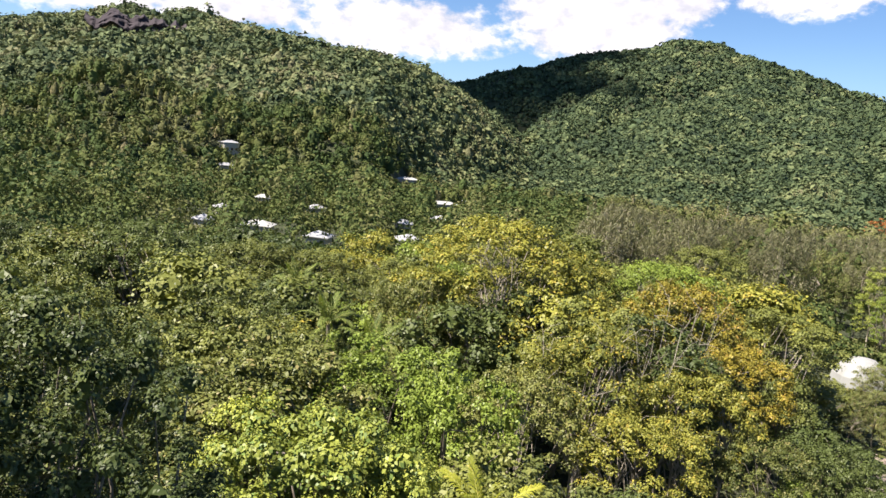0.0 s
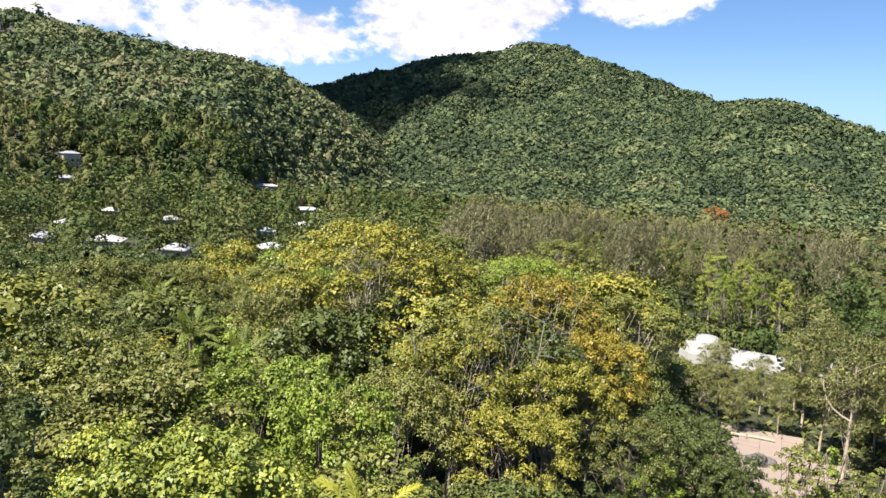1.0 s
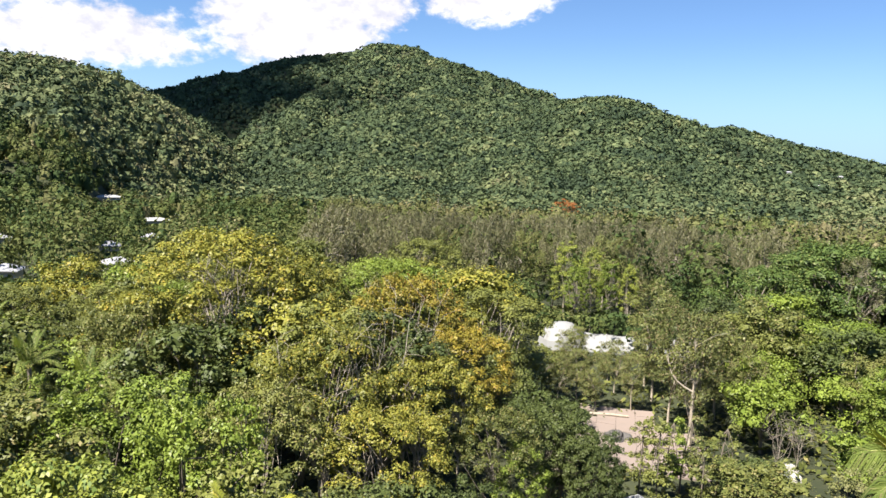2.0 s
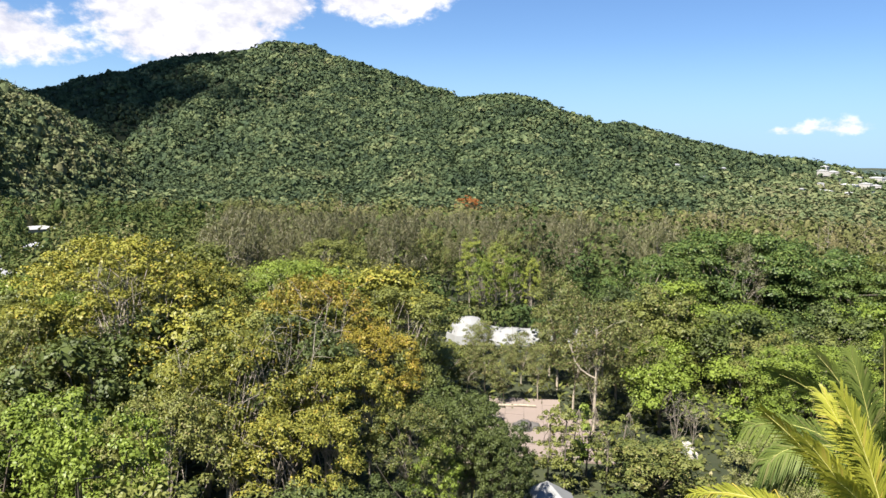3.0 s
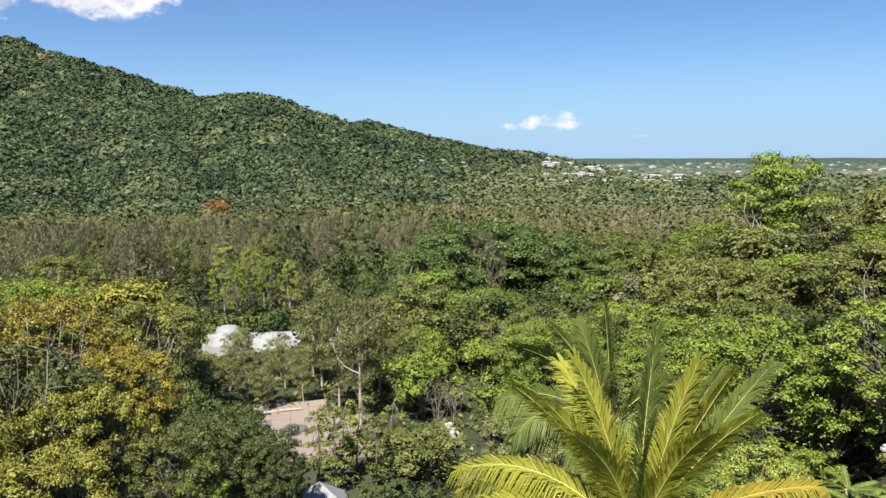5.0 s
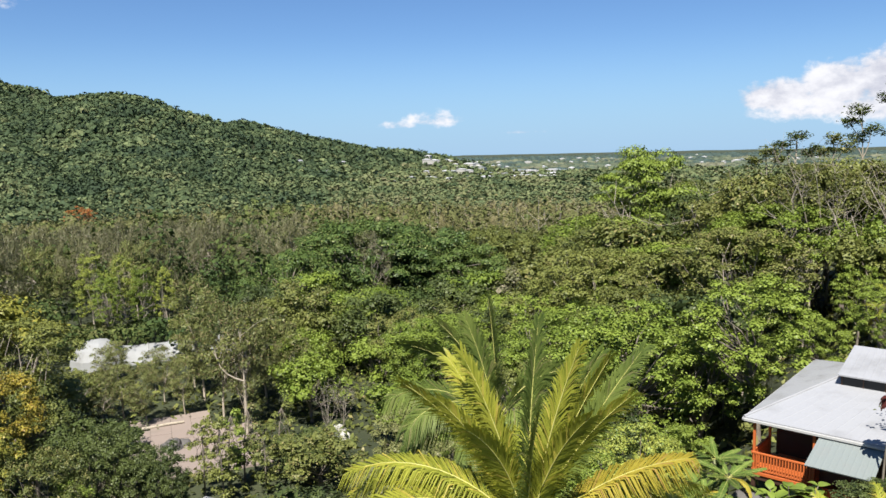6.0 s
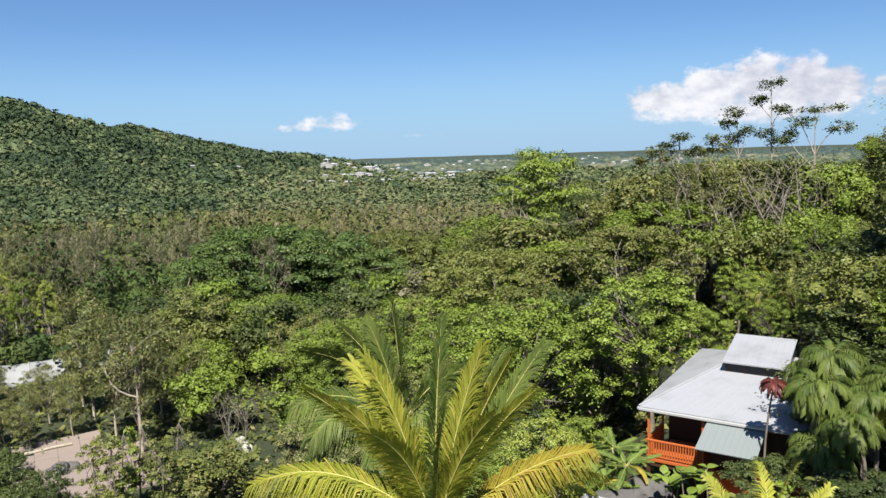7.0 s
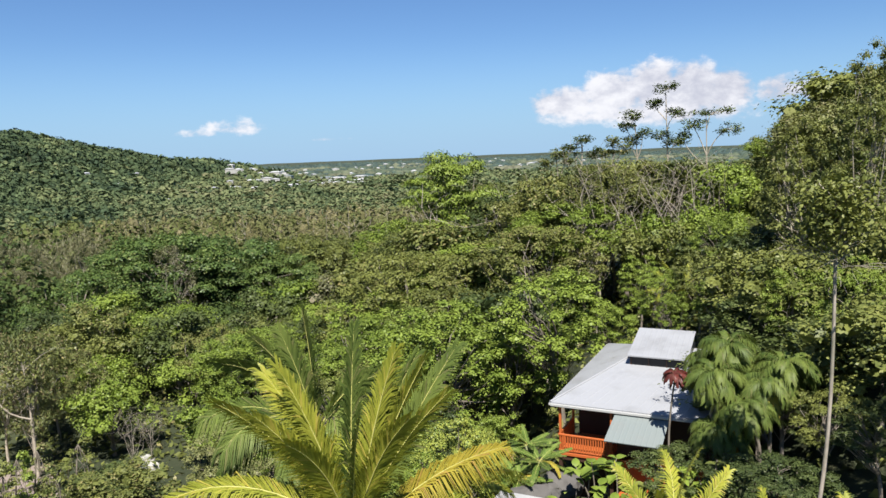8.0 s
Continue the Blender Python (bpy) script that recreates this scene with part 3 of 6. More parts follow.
# ---- trees ----
def tree_meshes(name, seed, tall, spread, depth, clumps, per_clump, leaf, wide, flat=0.75, droop=0.1, sides=6, trunk_r=0.22, fork=0.5, inner=0.35, clump_r=0.36, low=-0.8, limbs=0.6, core=20):
    """Trunk with limbs, and a crown of leafy clumps, as two meshes."""
    rng = np.random.default_rng(seed)
    wood, crown = Pile(), Pile()
    top = np.array([rng.normal() * 0.4, rng.normal() * 0.4, tall * fork])
    base_path = limb(wood, rng, (0, 0, -0.6), top, trunk_r * 1.25, trunk_r * 0.62, sides, 0.03, 6)
    mid = np.array([top[0], top[1], tall - depth * 0.5])
    for k in range(clumps):
        w = k * 2.399 + rng.uniform(-0.5, 0.5)
        u = rng.uniform(low, 1.0)
        c = math.sqrt(max(0.0, 1 - u * u))
        far = rng.uniform(inner, 1.0) ** 0.5
        centre = mid + np.array([c * math.cos(w) * spread, c * math.sin(w) * spread, u * depth * 0.5]) * far
        rc = spread * clump_r * rng.uniform(0.75, 1.3)
        centre[2] = min(centre[2], tall - rc * flat)
        start = base_path[rng.integers(3, 6)] if k % 3 else top
        if (k * 0.618) % 1.0 < limbs:
            limb(wood, rng, start, centre, trunk_r * 0.42, trunk_r * 0.10, max(4, sides - 2), 0.1, 4)
        n = max(4, int(per_clump * rng.uniform(0.7, 1.3)))
        out = unit(rng.normal(size=(n, 3)))
        out[:, 2] = np.where(out[:, 2] < -0.2, -out[:, 2], out[:, 2])
        reach = rng.uniform(0.25, 1.0, (n, 1)) ** 0.35
        place_ = centre + out * reach * rc * [1, 1, flat] * (1 + 0.25 * np.sin(out[:, :1] * 7 + seed))
        v, f = leaf_quads(rng, place_, out * 0.75 + [0, 0, 0.6], leaf, wide, droop, 0.24)
        crown.add(v, f)
        if core:
            # leaves packed close inside the clump
            deep = unit(rng.normal(size=(core, 3)) + [0, 0, 0.3])
            v, f = leaf_quads(rng, centre + deep * rc * 0.38 * [1, 1, flat], deep, rc * 0.46, rc * 0.34, 0.0, 0.3)
            crown.add(v, f)
    return wood.mesh("trunk"), crown.mesh("crown")


def bare_mesh(seed, tall, spread, limbs=9, twigs=5, r=0.12):
    """Leafless forking limbs."""
    rng = np.random.default_rng(seed)
    wood = Pile()
    top = np.array([0, 0, tall * 0.45])
    main = limb(wood, rng, (0, 0, -0.5), top, r, r * 0.7, 6, 0.04)
    for k in range(limbs):
        w = k * 2.399
        tip = top + [math.cos(w) * spread * rng.uniform(0.4, 1), math.sin(w) * spread * rng.uniform(0.4, 1), tall * rng.uniform(0.25, 0.55)]
        path = limb(wood, rng, main[rng.integers(2, 5)], tip, r * 0.5, r * 0.14, 5, 0.12)
        for _ in range(twigs):
            a = path[rng.integers(2, 5)]
            limb(wood, rng, a, a + rng.normal(size=3) * [0.8, 0.8, 0.5] * spread * 0.3 + [0, 0, spread * 0.22], r * 0.17, r * 0.05, 4, 0.1, 3)
    return wood.mesh("trunk")


KINDS = {}


def kind(name, variants, bark_mat, **shape):
    KINDS[name] = ([tree_meshes(name, 100 + 7 * len(KINDS) + i, **shape) for i in range(variants)], bark_mat, shape["tall"])


kind("near_broadleaf", 3, BARK_GREY, tall=15, spread=4.7, depth=10, clumps=90, per_clump=110, leaf=0.20, wide=0.125, clump_r=0.165, limbs=0.3)
kind("near_coarse", 2, BARK_GREY, tall=15, spread=4.5, depth=7, clumps=90, per_clump=140, leaf=0.18, wide=0.125, clump_r=0.155, limbs=0.3)
kind("tall_broadleaf", 3, BARK_PALE, tall=22, spread=4.8, depth=18, clumps=130, per_clump=84, leaf=0.22, wide=0.14, clump_r=0.17, fork=0.42, trunk_r=0.24, limbs=0.25)
kind("near_fine", 2, BARK_GREY, tall=20, spread=5.3, depth=13, clumps=130, per_clump=190, leaf=0.14, wide=0.08, clump_r=0.15, fork=0.45, trunk_r=0.26, limbs=0.2)
kind("sparse_broadleaf", 3, BARK_BARE, tall=17, spread=6.0, depth=7.5, clumps=120, per_clump=110, leaf=0.21, wide=0.13, clump_r=0.13, inner=0.45, trunk_r=0.14, fork=0.5, low=-0.5, limbs=0.2, core=8)
kind("mid_broadleaf", 4, BARK_GREY, tall=14, spread=4.2, depth=10, clumps=34, per_clump=110, leaf=0.30, wide=0.19, sides=5, clump_r=0.40, limbs=0.4)
kind("shrubby", 3, BARK_GREY, tall=9, spread=3.7, depth=6.5, clumps=28, per_clump=110, leaf=0.23, wide=0.15, sides=5, fork=0.3, clump_r=0.40, limbs=0.4)
kind("wispy", 3, BARK_PALE, tall=17, spread=2.8, depth=14.0, clumps=56, per_clump=130, leaf=0.40, wide=0.085, droop=0.5, low=-0.95, sides=5, fork=0.45, flat=1.3, clump_r=0.30, trunk_r=0.14, limbs=0.2, core=0)
kind("she_oak", 3, BARK_PALE, tall=18, spread=3.6, depth=14.5, clumps=64, per_clump=120, leaf=0.46, wide=0.075, droop=1.6, low=-0.9, sides=5, fork=0.62, flat=1.9, clump_r=0.22, trunk_r=0.15, limbs=0.2, core=0)
kind("feathery", 2, BARK_PALE, tall=22, spread=5.4, depth=9, clumps=40, per_clump=230, leaf=0.36, wide=0.17, flat=0.35, sides=5, fork=0.6, clump_r=0.3, trunk_r=0.17, low=-0.6, limbs=0.35, core=0)
kind("spreading", 2, BARK_GREY, tall=15, spread=8.0, depth=11, clumps=66, per_clump=300, leaf=0.29, wide=0.18, flat=0.62, sides=6, fork=0.35, clump_r=0.225, trunk_r=0.35)
kind("slim", 3, BARK_GREY, tall=10, spread=1.7, depth=9.6, clumps=22, per_clump=80, leaf=0.27, wide=0.17, sides=6, fork=0.85, clump_r=0.42, trunk_r=0.10, low=-0.95, limbs=0.5)
TREE_COUNT = [0]


def plant(species, az, r, top, mat, label, category="tree", variant=None, bark_mat=None, group="valley trees", widen=1.0, lean=0.0, name="tree"):
    """A tree at a bearing and distance whose top reaches the given height."""
    meshes, wood_mat, tall = KINDS[species]
    TREE_COUNT[0] += 1
    if name == "tree":
        name = {"she_oak": "she_oak", "wispy": "she_oak", "spreading": "rain_tree", "feathery": "feathery_tree", "slim": "young_tree"}.get(species, name)
    k = TREE_COUNT[0]
    trunk, crown = meshes[(k if variant is None else variant) % len(meshes)]
    x, y, _ = polar(az, r)
    z = float(height(x, y))
    s = max(0.3, (top - z) / tall)
    ob = thing(name, Matrix.Translation((x, y, z)) @ Matrix.Rotation(k * 2.1, 4, "Z") @ Matrix.Rotation(radians(lean), 4, "X") @ Matrix.Diagonal((s * widen, s * widen, s, 1)), label, category, group)
    for nm, me, mt in (("trunk", trunk, bark_mat or wood_mat), ("crown", crown, mat)):
        o = mesh_part(nm, me, mt, ob)
        o.material_slots[0].link = "OBJECT"
        o.material_slots[0].material = mt
    return ob


BARE = [bare_mesh(61 + i, 12, 4.2, 12, 7, 0.085) for i in range(3)]


def plant_bare(az, r, top, label="leafless pale grey tree with forking branches", widen=1.0, mat=None, variant=0):
    x, y, _ = polar(az, r)
    z = float(height(x, y))
    s = (top - z) / 12
    ob = thing("bare_tree", Matrix.Translation((x, y, z)) @ Matrix.Rotation(az * 1.7, 4, "Z") @ Matrix.Diagonal((s * widen, s * widen, s, 1)), label, "tree", "bare trees")
    mesh_part("trunk", BARE[variant % 3], BARK_PALE if mat is None else mat, ob)


# trees that stand out: species, azimuth, distance, height of the top, leaves, words
HEROES = [
    ("sparse_broadleaf", -4, 60, 23.2, LEAF_YELLOW, "tall tree with a thin olive-yellow crown and pale limbs", 1.05),
    ("sparse_broadleaf", 1.5, 62, 21.0, LEAF_YELLOW, "tree with a thin olive-yellow crown and pale limbs", 0.8),
    ("sparse_broadleaf", -9.5, 58, 18.4, LEAF_OLIVE, "tree with a thin olive crown and pale limbs", 0.8),
    ("sparse_broadleaf", 10.5, 55, 20.6, LEAF_GOLD, "tree with yellowing crown and bare grey twigs", 0.85),
    ("sparse_broadleaf", 15.0, 50, 18.2, LEAF_GOLD, "tree with golden yellowing crown and bare grey twigs", 0.75),
    ("sparse_broadleaf", 4.5, 44, 19.3, LEAF_YELLOW, "tree with yellowing leaves and many bare twigs", 0.8),
    ("sparse_broadleaf", -1.0, 38, 17.6, LEAF_OLIVE, "olive tree with many bare grey twigs", 0.8),
    ("sparse_broadleaf", 9.0, 38, 16.6, LEAF_YELLOW, "yellowing tree with many bare grey twigs", 0.8),
    # leaves darkened in place of the shade low between the trees
    ("near_broadleaf", 16.5, 36, 13.6, LEAF_DARK, "dense broadleaf tree with leaves darkened for shade", 0.9),
    ("mid_broadleaf", 11.2, 74, 18.6, LEAF_ORANGE, "small tree with orange-red autumn-like leaves", 0.32),
    ("near_coarse", -15, 25, 20.3, LEAF_LIME, "leafy tree with bright yellow-green leaves", 0.85),
    ("near_coarse", -10, 23.5, 18.8, LEAF_LIME, "leafy tree with bright yellow-green leaves", 0.7),
    ("near_coarse", -19.5, 27, 19.0, LEAF_LIME, "leafy tree with bright yellow-green leaves", 0.75),
    ("near_broadleaf", -4.5, 25, 18.8, LEAF_GREEN, "dense green broadleaf tree", 0.9),
    ("near_broadleaf", 2.5, 26, 18.2, LEAF_GREEN, "dense green broadleaf tree", 0.9),
    # these two: dark leaf colour imitates the shadows among the near trees
    ("near_broadleaf", 9.5, 27, 17.2, LEAF_DARK, "dense broadleaf tree with leaves darkened for shade", 0.9),
    ("near_broadleaf", 15.0, 29, 15.4, LEAF_DARK, "dense broadleaf tree with leaves darkened for shade", 0.85),
    ("near_broadleaf", -5.5, 33, 20.0, LEAF_BRIGHT, "fresh bright green broadleaf tree", 0.7),
    ("near_fine", -36, 21, 24.6, LEAF_DARK, "large dark-leaved tree in deep shade", 0.8),
    ("near_fine", -43, 22, 26.0, LEAF_DARK, "large dark-leaved tree in deep shade", 0.9),
    ("near_fine", -36, 34, 24.0, LEAF_GREEN, "large green tree in the shade", 0.85),
    ("near_fine", -31, 17, 19.0, LEAF_GREEN, "large green tree in the shade", 0.6),
    ("near_broadleaf", -21, 36, 19.5, LEAF_GREEN, "dense green broadleaf tree", 0.8),
    ("near_broadleaf", -15.5, 42, 17.8, LEAF_BRIGHT, "rounded fresh green tree among darker ones", 0.6),
    ("near_broadleaf", -25, 45, 20.0, LEAF_GREEN, "dense green broadleaf tree", 0.9),
    ("near_broadleaf", 26.4, 45, 13.0, LEAF_DARK, "dense dark green tree beside the paved yard", 0.55),
    ("near_broadleaf", 22.6, 47, 14.9, LEAF_DARK, "dense dark green tree beside the paved yard", 0.75),
    ("near_broadleaf", 25.5, 45, 12.8, LEAF_DARK, "dense dark green tree beside the paved yard", 0.7),
    ("near_broadleaf", 20.0, 42, 13.2, LEAF_BRIGHT, "bright green bushy tree", 0.6),
    ("mid_broadleaf", 18.5, 62, 13.5, LEAF_GREEN, "round green tree beside the yard", 0.9),
    ("wispy", 24.2, 100, 6.6, LEAF_SHEOAK, "feathery olive she-oak with a thin pale trunk", 1.7),
    ("wispy", 23.5, 97, 4.3, LEAF_SHEOAK, "feathery olive she-oak with a thin pale trunk", 1.8),
    ("wispy", 22.9, 82, 7.9, LEAF_SHEOAK, "feathery olive she-oak with a thin pale trunk", 1.5),
    ("wispy", 24.4, 84, 8.6, LEAF_SHEOAK, "feathery olive she-oak with a thin pale trunk", 1.4),
    ("wispy", 25.8, 80, 8.9, LEAF_SHEOAK, "feathery olive-brown she-oak with a thin pale trunk", 1.5),
    ("wispy", 27.2, 87, 9.1, LEAF_SHEOAK, "feathery olive she-oak with a thin pale trunk", 1.3),
    ("wispy", 28.6, 82, 9.0, LEAF_SHEOAK, "feathery olive she-oak with a thin pale trunk", 1.2),
    ("wispy", 30.0, 86, 17.0, LEAF_SHEOAK, "feathery olive she-oak with a thin pale trunk", 1.1),
    ("wispy", 31.4, 78, 15.2, LEAF_SHEOAK, "feathery olive-brown she-oak with a thin pale trunk", 1.2),
    ("wispy", 33.2, 74, 16.2, LEAF_SHEOAK, "tall thin tree with a forked pale trunk", 0.9),
    ("wispy", 34.6, 82, 14.4, LEAF_SHEOAK, "feathery olive she-oak with a thin pale trunk", 1.3),
    ("wispy", 36.4, 78, 12.6, LEAF_SHEOAK, "feathery olive-brown she-oak with a thin pale trunk", 1.2),
    ("mid_broadleaf", 21.2, 92, 6.0, LEAF_GREEN, "round green tree before the white dome", 0.9),
    ("wispy", 26.6, 92, 7.0, LEAF_SHEOAK, "feathery olive she-oak with a thin pale trunk", 1.5),
    ("wispy", 29.4, 91, 11.1, LEAF_SHEOAK, "feathery olive she-oak with a thin pale trunk", 1.5),
    ("slim", 29.6, 57, 10.6, LEAF_GREEN, "slim young tree beside the paved yard", 0.9),
    ("slim", 31.0, 55, 11.2, LEAF_GREEN, "slim young tree beside the paved yard", 0.8),
    ("slim", 32.6, 59, 11.0, LEAF_SHEOAK, "slim young tree beside the paved yard", 1.0),
    ("slim", 34.2, 56, 10.0, LEAF_GREEN, "slim young tree beside the paved yard", 1.0),
    ("near_broadleaf", 23.4, 49, 13.2, LEAF_DARK, "dense dark green tree beside the paved yard", 0.8),
    ("near_broadleaf", 24.4, 46, 13.6, LEAF_DARK, "dense dark green tree beside the paved yard", 0.75),
    ("sparse_broadleaf", 12.5, 44, 17.4, LEAF_YELLOW, "tree with yellowing leaves and bare twigs", 0.8),
    ("sparse_broadleaf", 18.2, 43, 15.0, LEAF_OLIVE, "tree with olive leaves", 0.7),
    ("near_broadleaf", 22.6, 440, 6.0, LEAF_ORANGE, "small red-leaved tree in the far valley", 1.3),
    ("she_oak", 5.0, 128, 20.5, LEAF_BROWN, "tall feathery grey-brown she-oak", 1.1),
    ("she_oak", 3.2, 132, 17.5, LEAF_BROWN, "tall feathery grey-brown she-oak", 1.0),
    ("she_oak", 4.4, 118, 20.6, LEAF_BROWN, "tall feathery grey-brown she-oak", 1.25),
    ("she_oak", 6.4, 127, 20.0, LEAF_BROWN, "tall feathery grey-brown she-oak", 1.1),
    ("mid_broadleaf", -0.5, 118, 17.0, LEAF_DARK, "dark green layered tree", 0.9),
    ("tall_broadleaf", 23.0, 128, 16.0, LEAF_LIME, "fresh bright green tree behind the dome", 0.8),
    ("tall_broadleaf", 25.0, 125, 15.4, LEAF_LIME, "fresh bright green tree behind the dome", 0.8),
    ("tall_broadleaf", 23.9, 121, 13.6, LEAF_BRIGHT, "fresh bright green tree behind the dome", 0.8),
    ("tall_broadleaf", 26.3, 123, 14.0, LEAF_BRIGHT, "fresh bright green tree behind the dome", 0.8),
    ("tall_broadleaf", 27.8, 122, 13.4, LEAF_LIME, "yellow-green tree behind the dome", 0.7),
    ("slim", 27.4, 53, 10.6, LEAF_DARK, "slim dark young tree before the paved yard", 0.9),
    ("slim", 31.4, 57, 11.4, LEAF_BRIGHT, "slim young tree beside the paved yard", 0.8),
    ("spreading", 44.5, 132, 17.8, LEAF_RAIN, "broad dark green rain tree", 1.0),
    ("spreading", 50.0, 122, 14.8, LEAF_RAIN, "broad dark green rain tree", 1.05),
    ("spreading", 39.3, 131, 16.2, LEAF_RAIN, "broad dark green rain tree", 1.0),
    ("spreading", 55.5, 138, 15.2, LEAF_GREEN, "broad mid-green rain tree", 1.0),
    ("mid_broadleaf", 55.8, 98, 14.6, LEAF_BROWN, "brownish bush tree with dying leaves", 1.2),
    ("slim", 35.2, 60, 10.4, LEAF_GREEN, "slim young tree beside the paved yard", 1.1),
    ("spreading", 37.0, 118, 15.4, LEAF_RAIN, "broad dark green rain tree", 1.1),
    ("spreading", 41.5, 124, 19.2, LEAF_RAIN, "broad dark green rain tree", 1.1),
    ("spreading", 47.5, 128, 17.6, LEAF_RAIN, "broad dark green rain tree", 1.1),
    ("spreading", 52.5, 134, 16.4, LEAF_GREEN, "broad mid-green rain tree", 1.1),
    ("spreading", 35.5, 104, 12.2, LEAF_RAIN, "broad dark green rain tree", 1.0),
    ("wispy", 43.0, 118, 17.8, LEAF_BROWN, "thin tree with pale forked limbs above the rain trees", 1.0),
    ("she_oak", 31.5, 150, 14.5, LEAF_BROWN, "feathery grey-brown she-oak in the valley", 1.1),
    ("feathery", 63.6, 102, 30.4, LEAF_BRIGHT, "tall tree with layered bright green feathery crown", 0.75),
    ("feathery", 65.2, 101, 29.6, LEAF_BRIGHT, "tall tree with layered bright green feathery crown", 0.75),
    ("feathery", 67.0, 104, 26.0, LEAF_GREEN, "tall tree with layered green feathery crown", 0.9),
    ("feathery", 69.5, 100, 25.0, LEAF_GREEN, "tall tree with layered green feathery crown", 1.0),
    ("mid_broadleaf", 73.2, 82, 27.6, LEAF_OLIVE, "olive tree of the skyline wood", 0.9),
    ("sparse_broadleaf", 75.6, 80, 28.3, LEAF_OLIVE, "thin olive tree of the skyline wood", 0.8),
    ("mid_broadleaf", 77.6, 83, 28.7, LEAF_GREEN, "green tree of the skyline wood", 0.9),
    ("sparse_broadleaf", 79.6, 81, 28.4, LEAF_OLIVE, "thin olive tree of the skyline wood", 0.8),
    ("mid_broadleaf", 82.0, 79, 28.9, LEAF_GREEN, "green tree of the skyline wood", 0.9),
    ("mid_broadleaf", 84.6, 76, 28.6, LEAF_BRIGHT, "bright green tree of the skyline wood", 0.9),
    ("near_broadleaf", 80.0, 57, 21.0, LEAF_BRIGHT, "bright green tree behind the house", 1.0),
    ("near_broadleaf", 76.5, 55, 18.5, LEAF_BRIGHT, "bright green tree behind the house", 1.0),
    ("near_broadleaf", 82.7, 56, 22.6, LEAF_GREEN, "dense green tree behind the house", 0.9),
    ("near_broadleaf", 83.6, 53, 21.0, LEAF_BRIGHT, "bright green tree close behind the house", 0.75),
    ("near_broadleaf", 81.0, 53.5, 19.6, LEAF_BRIGHT, "bright green tree close behind the house", 0.75),
    ("near_broadleaf", 86.3, 52, 22.0, LEAF_BRIGHT, "bright green tree close behind the house", 0.75),
    ("tall_broadleaf", 88.6, 58, 29.6, LEAF_GREEN, "tall leafy tree on the slope behind the house", 0.8),
    ("tall_broadleaf", 90.2, 54, 31.6, LEAF_GREEN, "tall leafy tree on the slope behind the house", 0.8),
    ("tall_broadleaf", 93.4, 53, 33.4, LEAF_GREEN, "tall leafy tree on the slope behind the house", 0.8),
    ("tall_broadleaf", 96.0, 56, 31.5, LEAF_GREEN, "tall leafy tree with green leaves", 0.75),
    ("tall_broadleaf", 94.3, 66, 37.4, LEAF_OLIVE, "tall dark tree on the slope behind the house", 0.7),
    ("near_broadleaf", 89.0, 44, 23.0, LEAF_BRIGHT, "bright green leafy tree beside the house", 0.8),
    ("near_broadleaf", 93.0, 40, 24.5, LEAF_BRIGHT, "bright green leafy tree beside the house", 0.8),
    ("near_broadleaf", 84.5, 64, 24.5, LEAF_BRIGHT, "bright green tree behind the house", 0.9),
    ("near_broadleaf", 78.5, 66, 20.5, LEAF_BRIGHT, "bright green tree behind the house", 0.9),
    ("near_broadleaf", 72.0, 62, 15.5, LEAF_BRIGHT, "bushy bright green tree behind the house", 1.0),
    ("near_broadleaf", 67.0, 48, 12.5, LEAF_BRIGHT, "bushy bright green tree beside the house", 1.0),
    ("near_coarse", 63.5, 36, 12.8, LEAF_BRIGHT, "broad-leaved bright green shrub tree", 1.0),
    # three trees added to cast shade on the slope, mostly out of view
    ("tall_broadleaf", 108, 30, 32.0, LEAF_DARK, "tall dark tree added to shade the slope beside the house", 0.85),
    ("tall_broadleaf", 100.5, 28.5, 27.5, LEAF_DARK, "tall dark tree added to shade the slope beside the house", 0.75),
    ("tall_broadleaf", 101, 36.5, 26.5, LEAF_DARK, "tall dark tree added to shade the slope beside the house", 0.8),
    # two unseen trees, added only for the shadow they throw on the left
    ("tall_broadleaf", -65, 25.0, 38.0, LEAF_DARK, "very tall tree added out of view to shade the dark-leaved group", 1.0),
    ("tall_broadleaf", -76, 24.0, 40.0, LEAF_DARK, "very tall tree added out of view to shade the dark-leaved group", 1.0),
    ("near_broadleaf", 42.2, 47, 9.6, LEAF_PALE, "pale olive small-leaved bush", 0.8),
    ("near_coarse", 63.0, 35, 16.8, LEAF_LIME, "broad-leaved yellow-green shrub tree beside the house", 0.8),
    ("near_coarse", 66.0, 36.5, 16.0, LEAF_LIME, "broad-leaved yellow-green shrub tree beside the house", 0.7),
    ("near_coarse", 60.3, 33, 15.6, LEAF_BRIGHT, "broad-leaved bright green shrub tree", 0.8),
    ("near_broadleaf", 44.0, 43, 11.8, LEAF_PALE, "pale olive small-leaved bush", 0.8),
    ("near_broadleaf", 46.8, 40, 14.2, LEAF_PALE, "pale olive small-leaved bush", 0.8),
    ("near_broadleaf", 45.2, 50, 12.8, LEAF_PALE, "pale olive small-leaved bush", 0.9),
    ("near_broadleaf", 48.6, 46, 13.6, LEAF_PALE, "pale olive small-leaved bush", 0.8),
]
for species, az, r, top, mat, words, widen in HEROES:
    plant(species, az, r, top, mat, words, widen=widen)

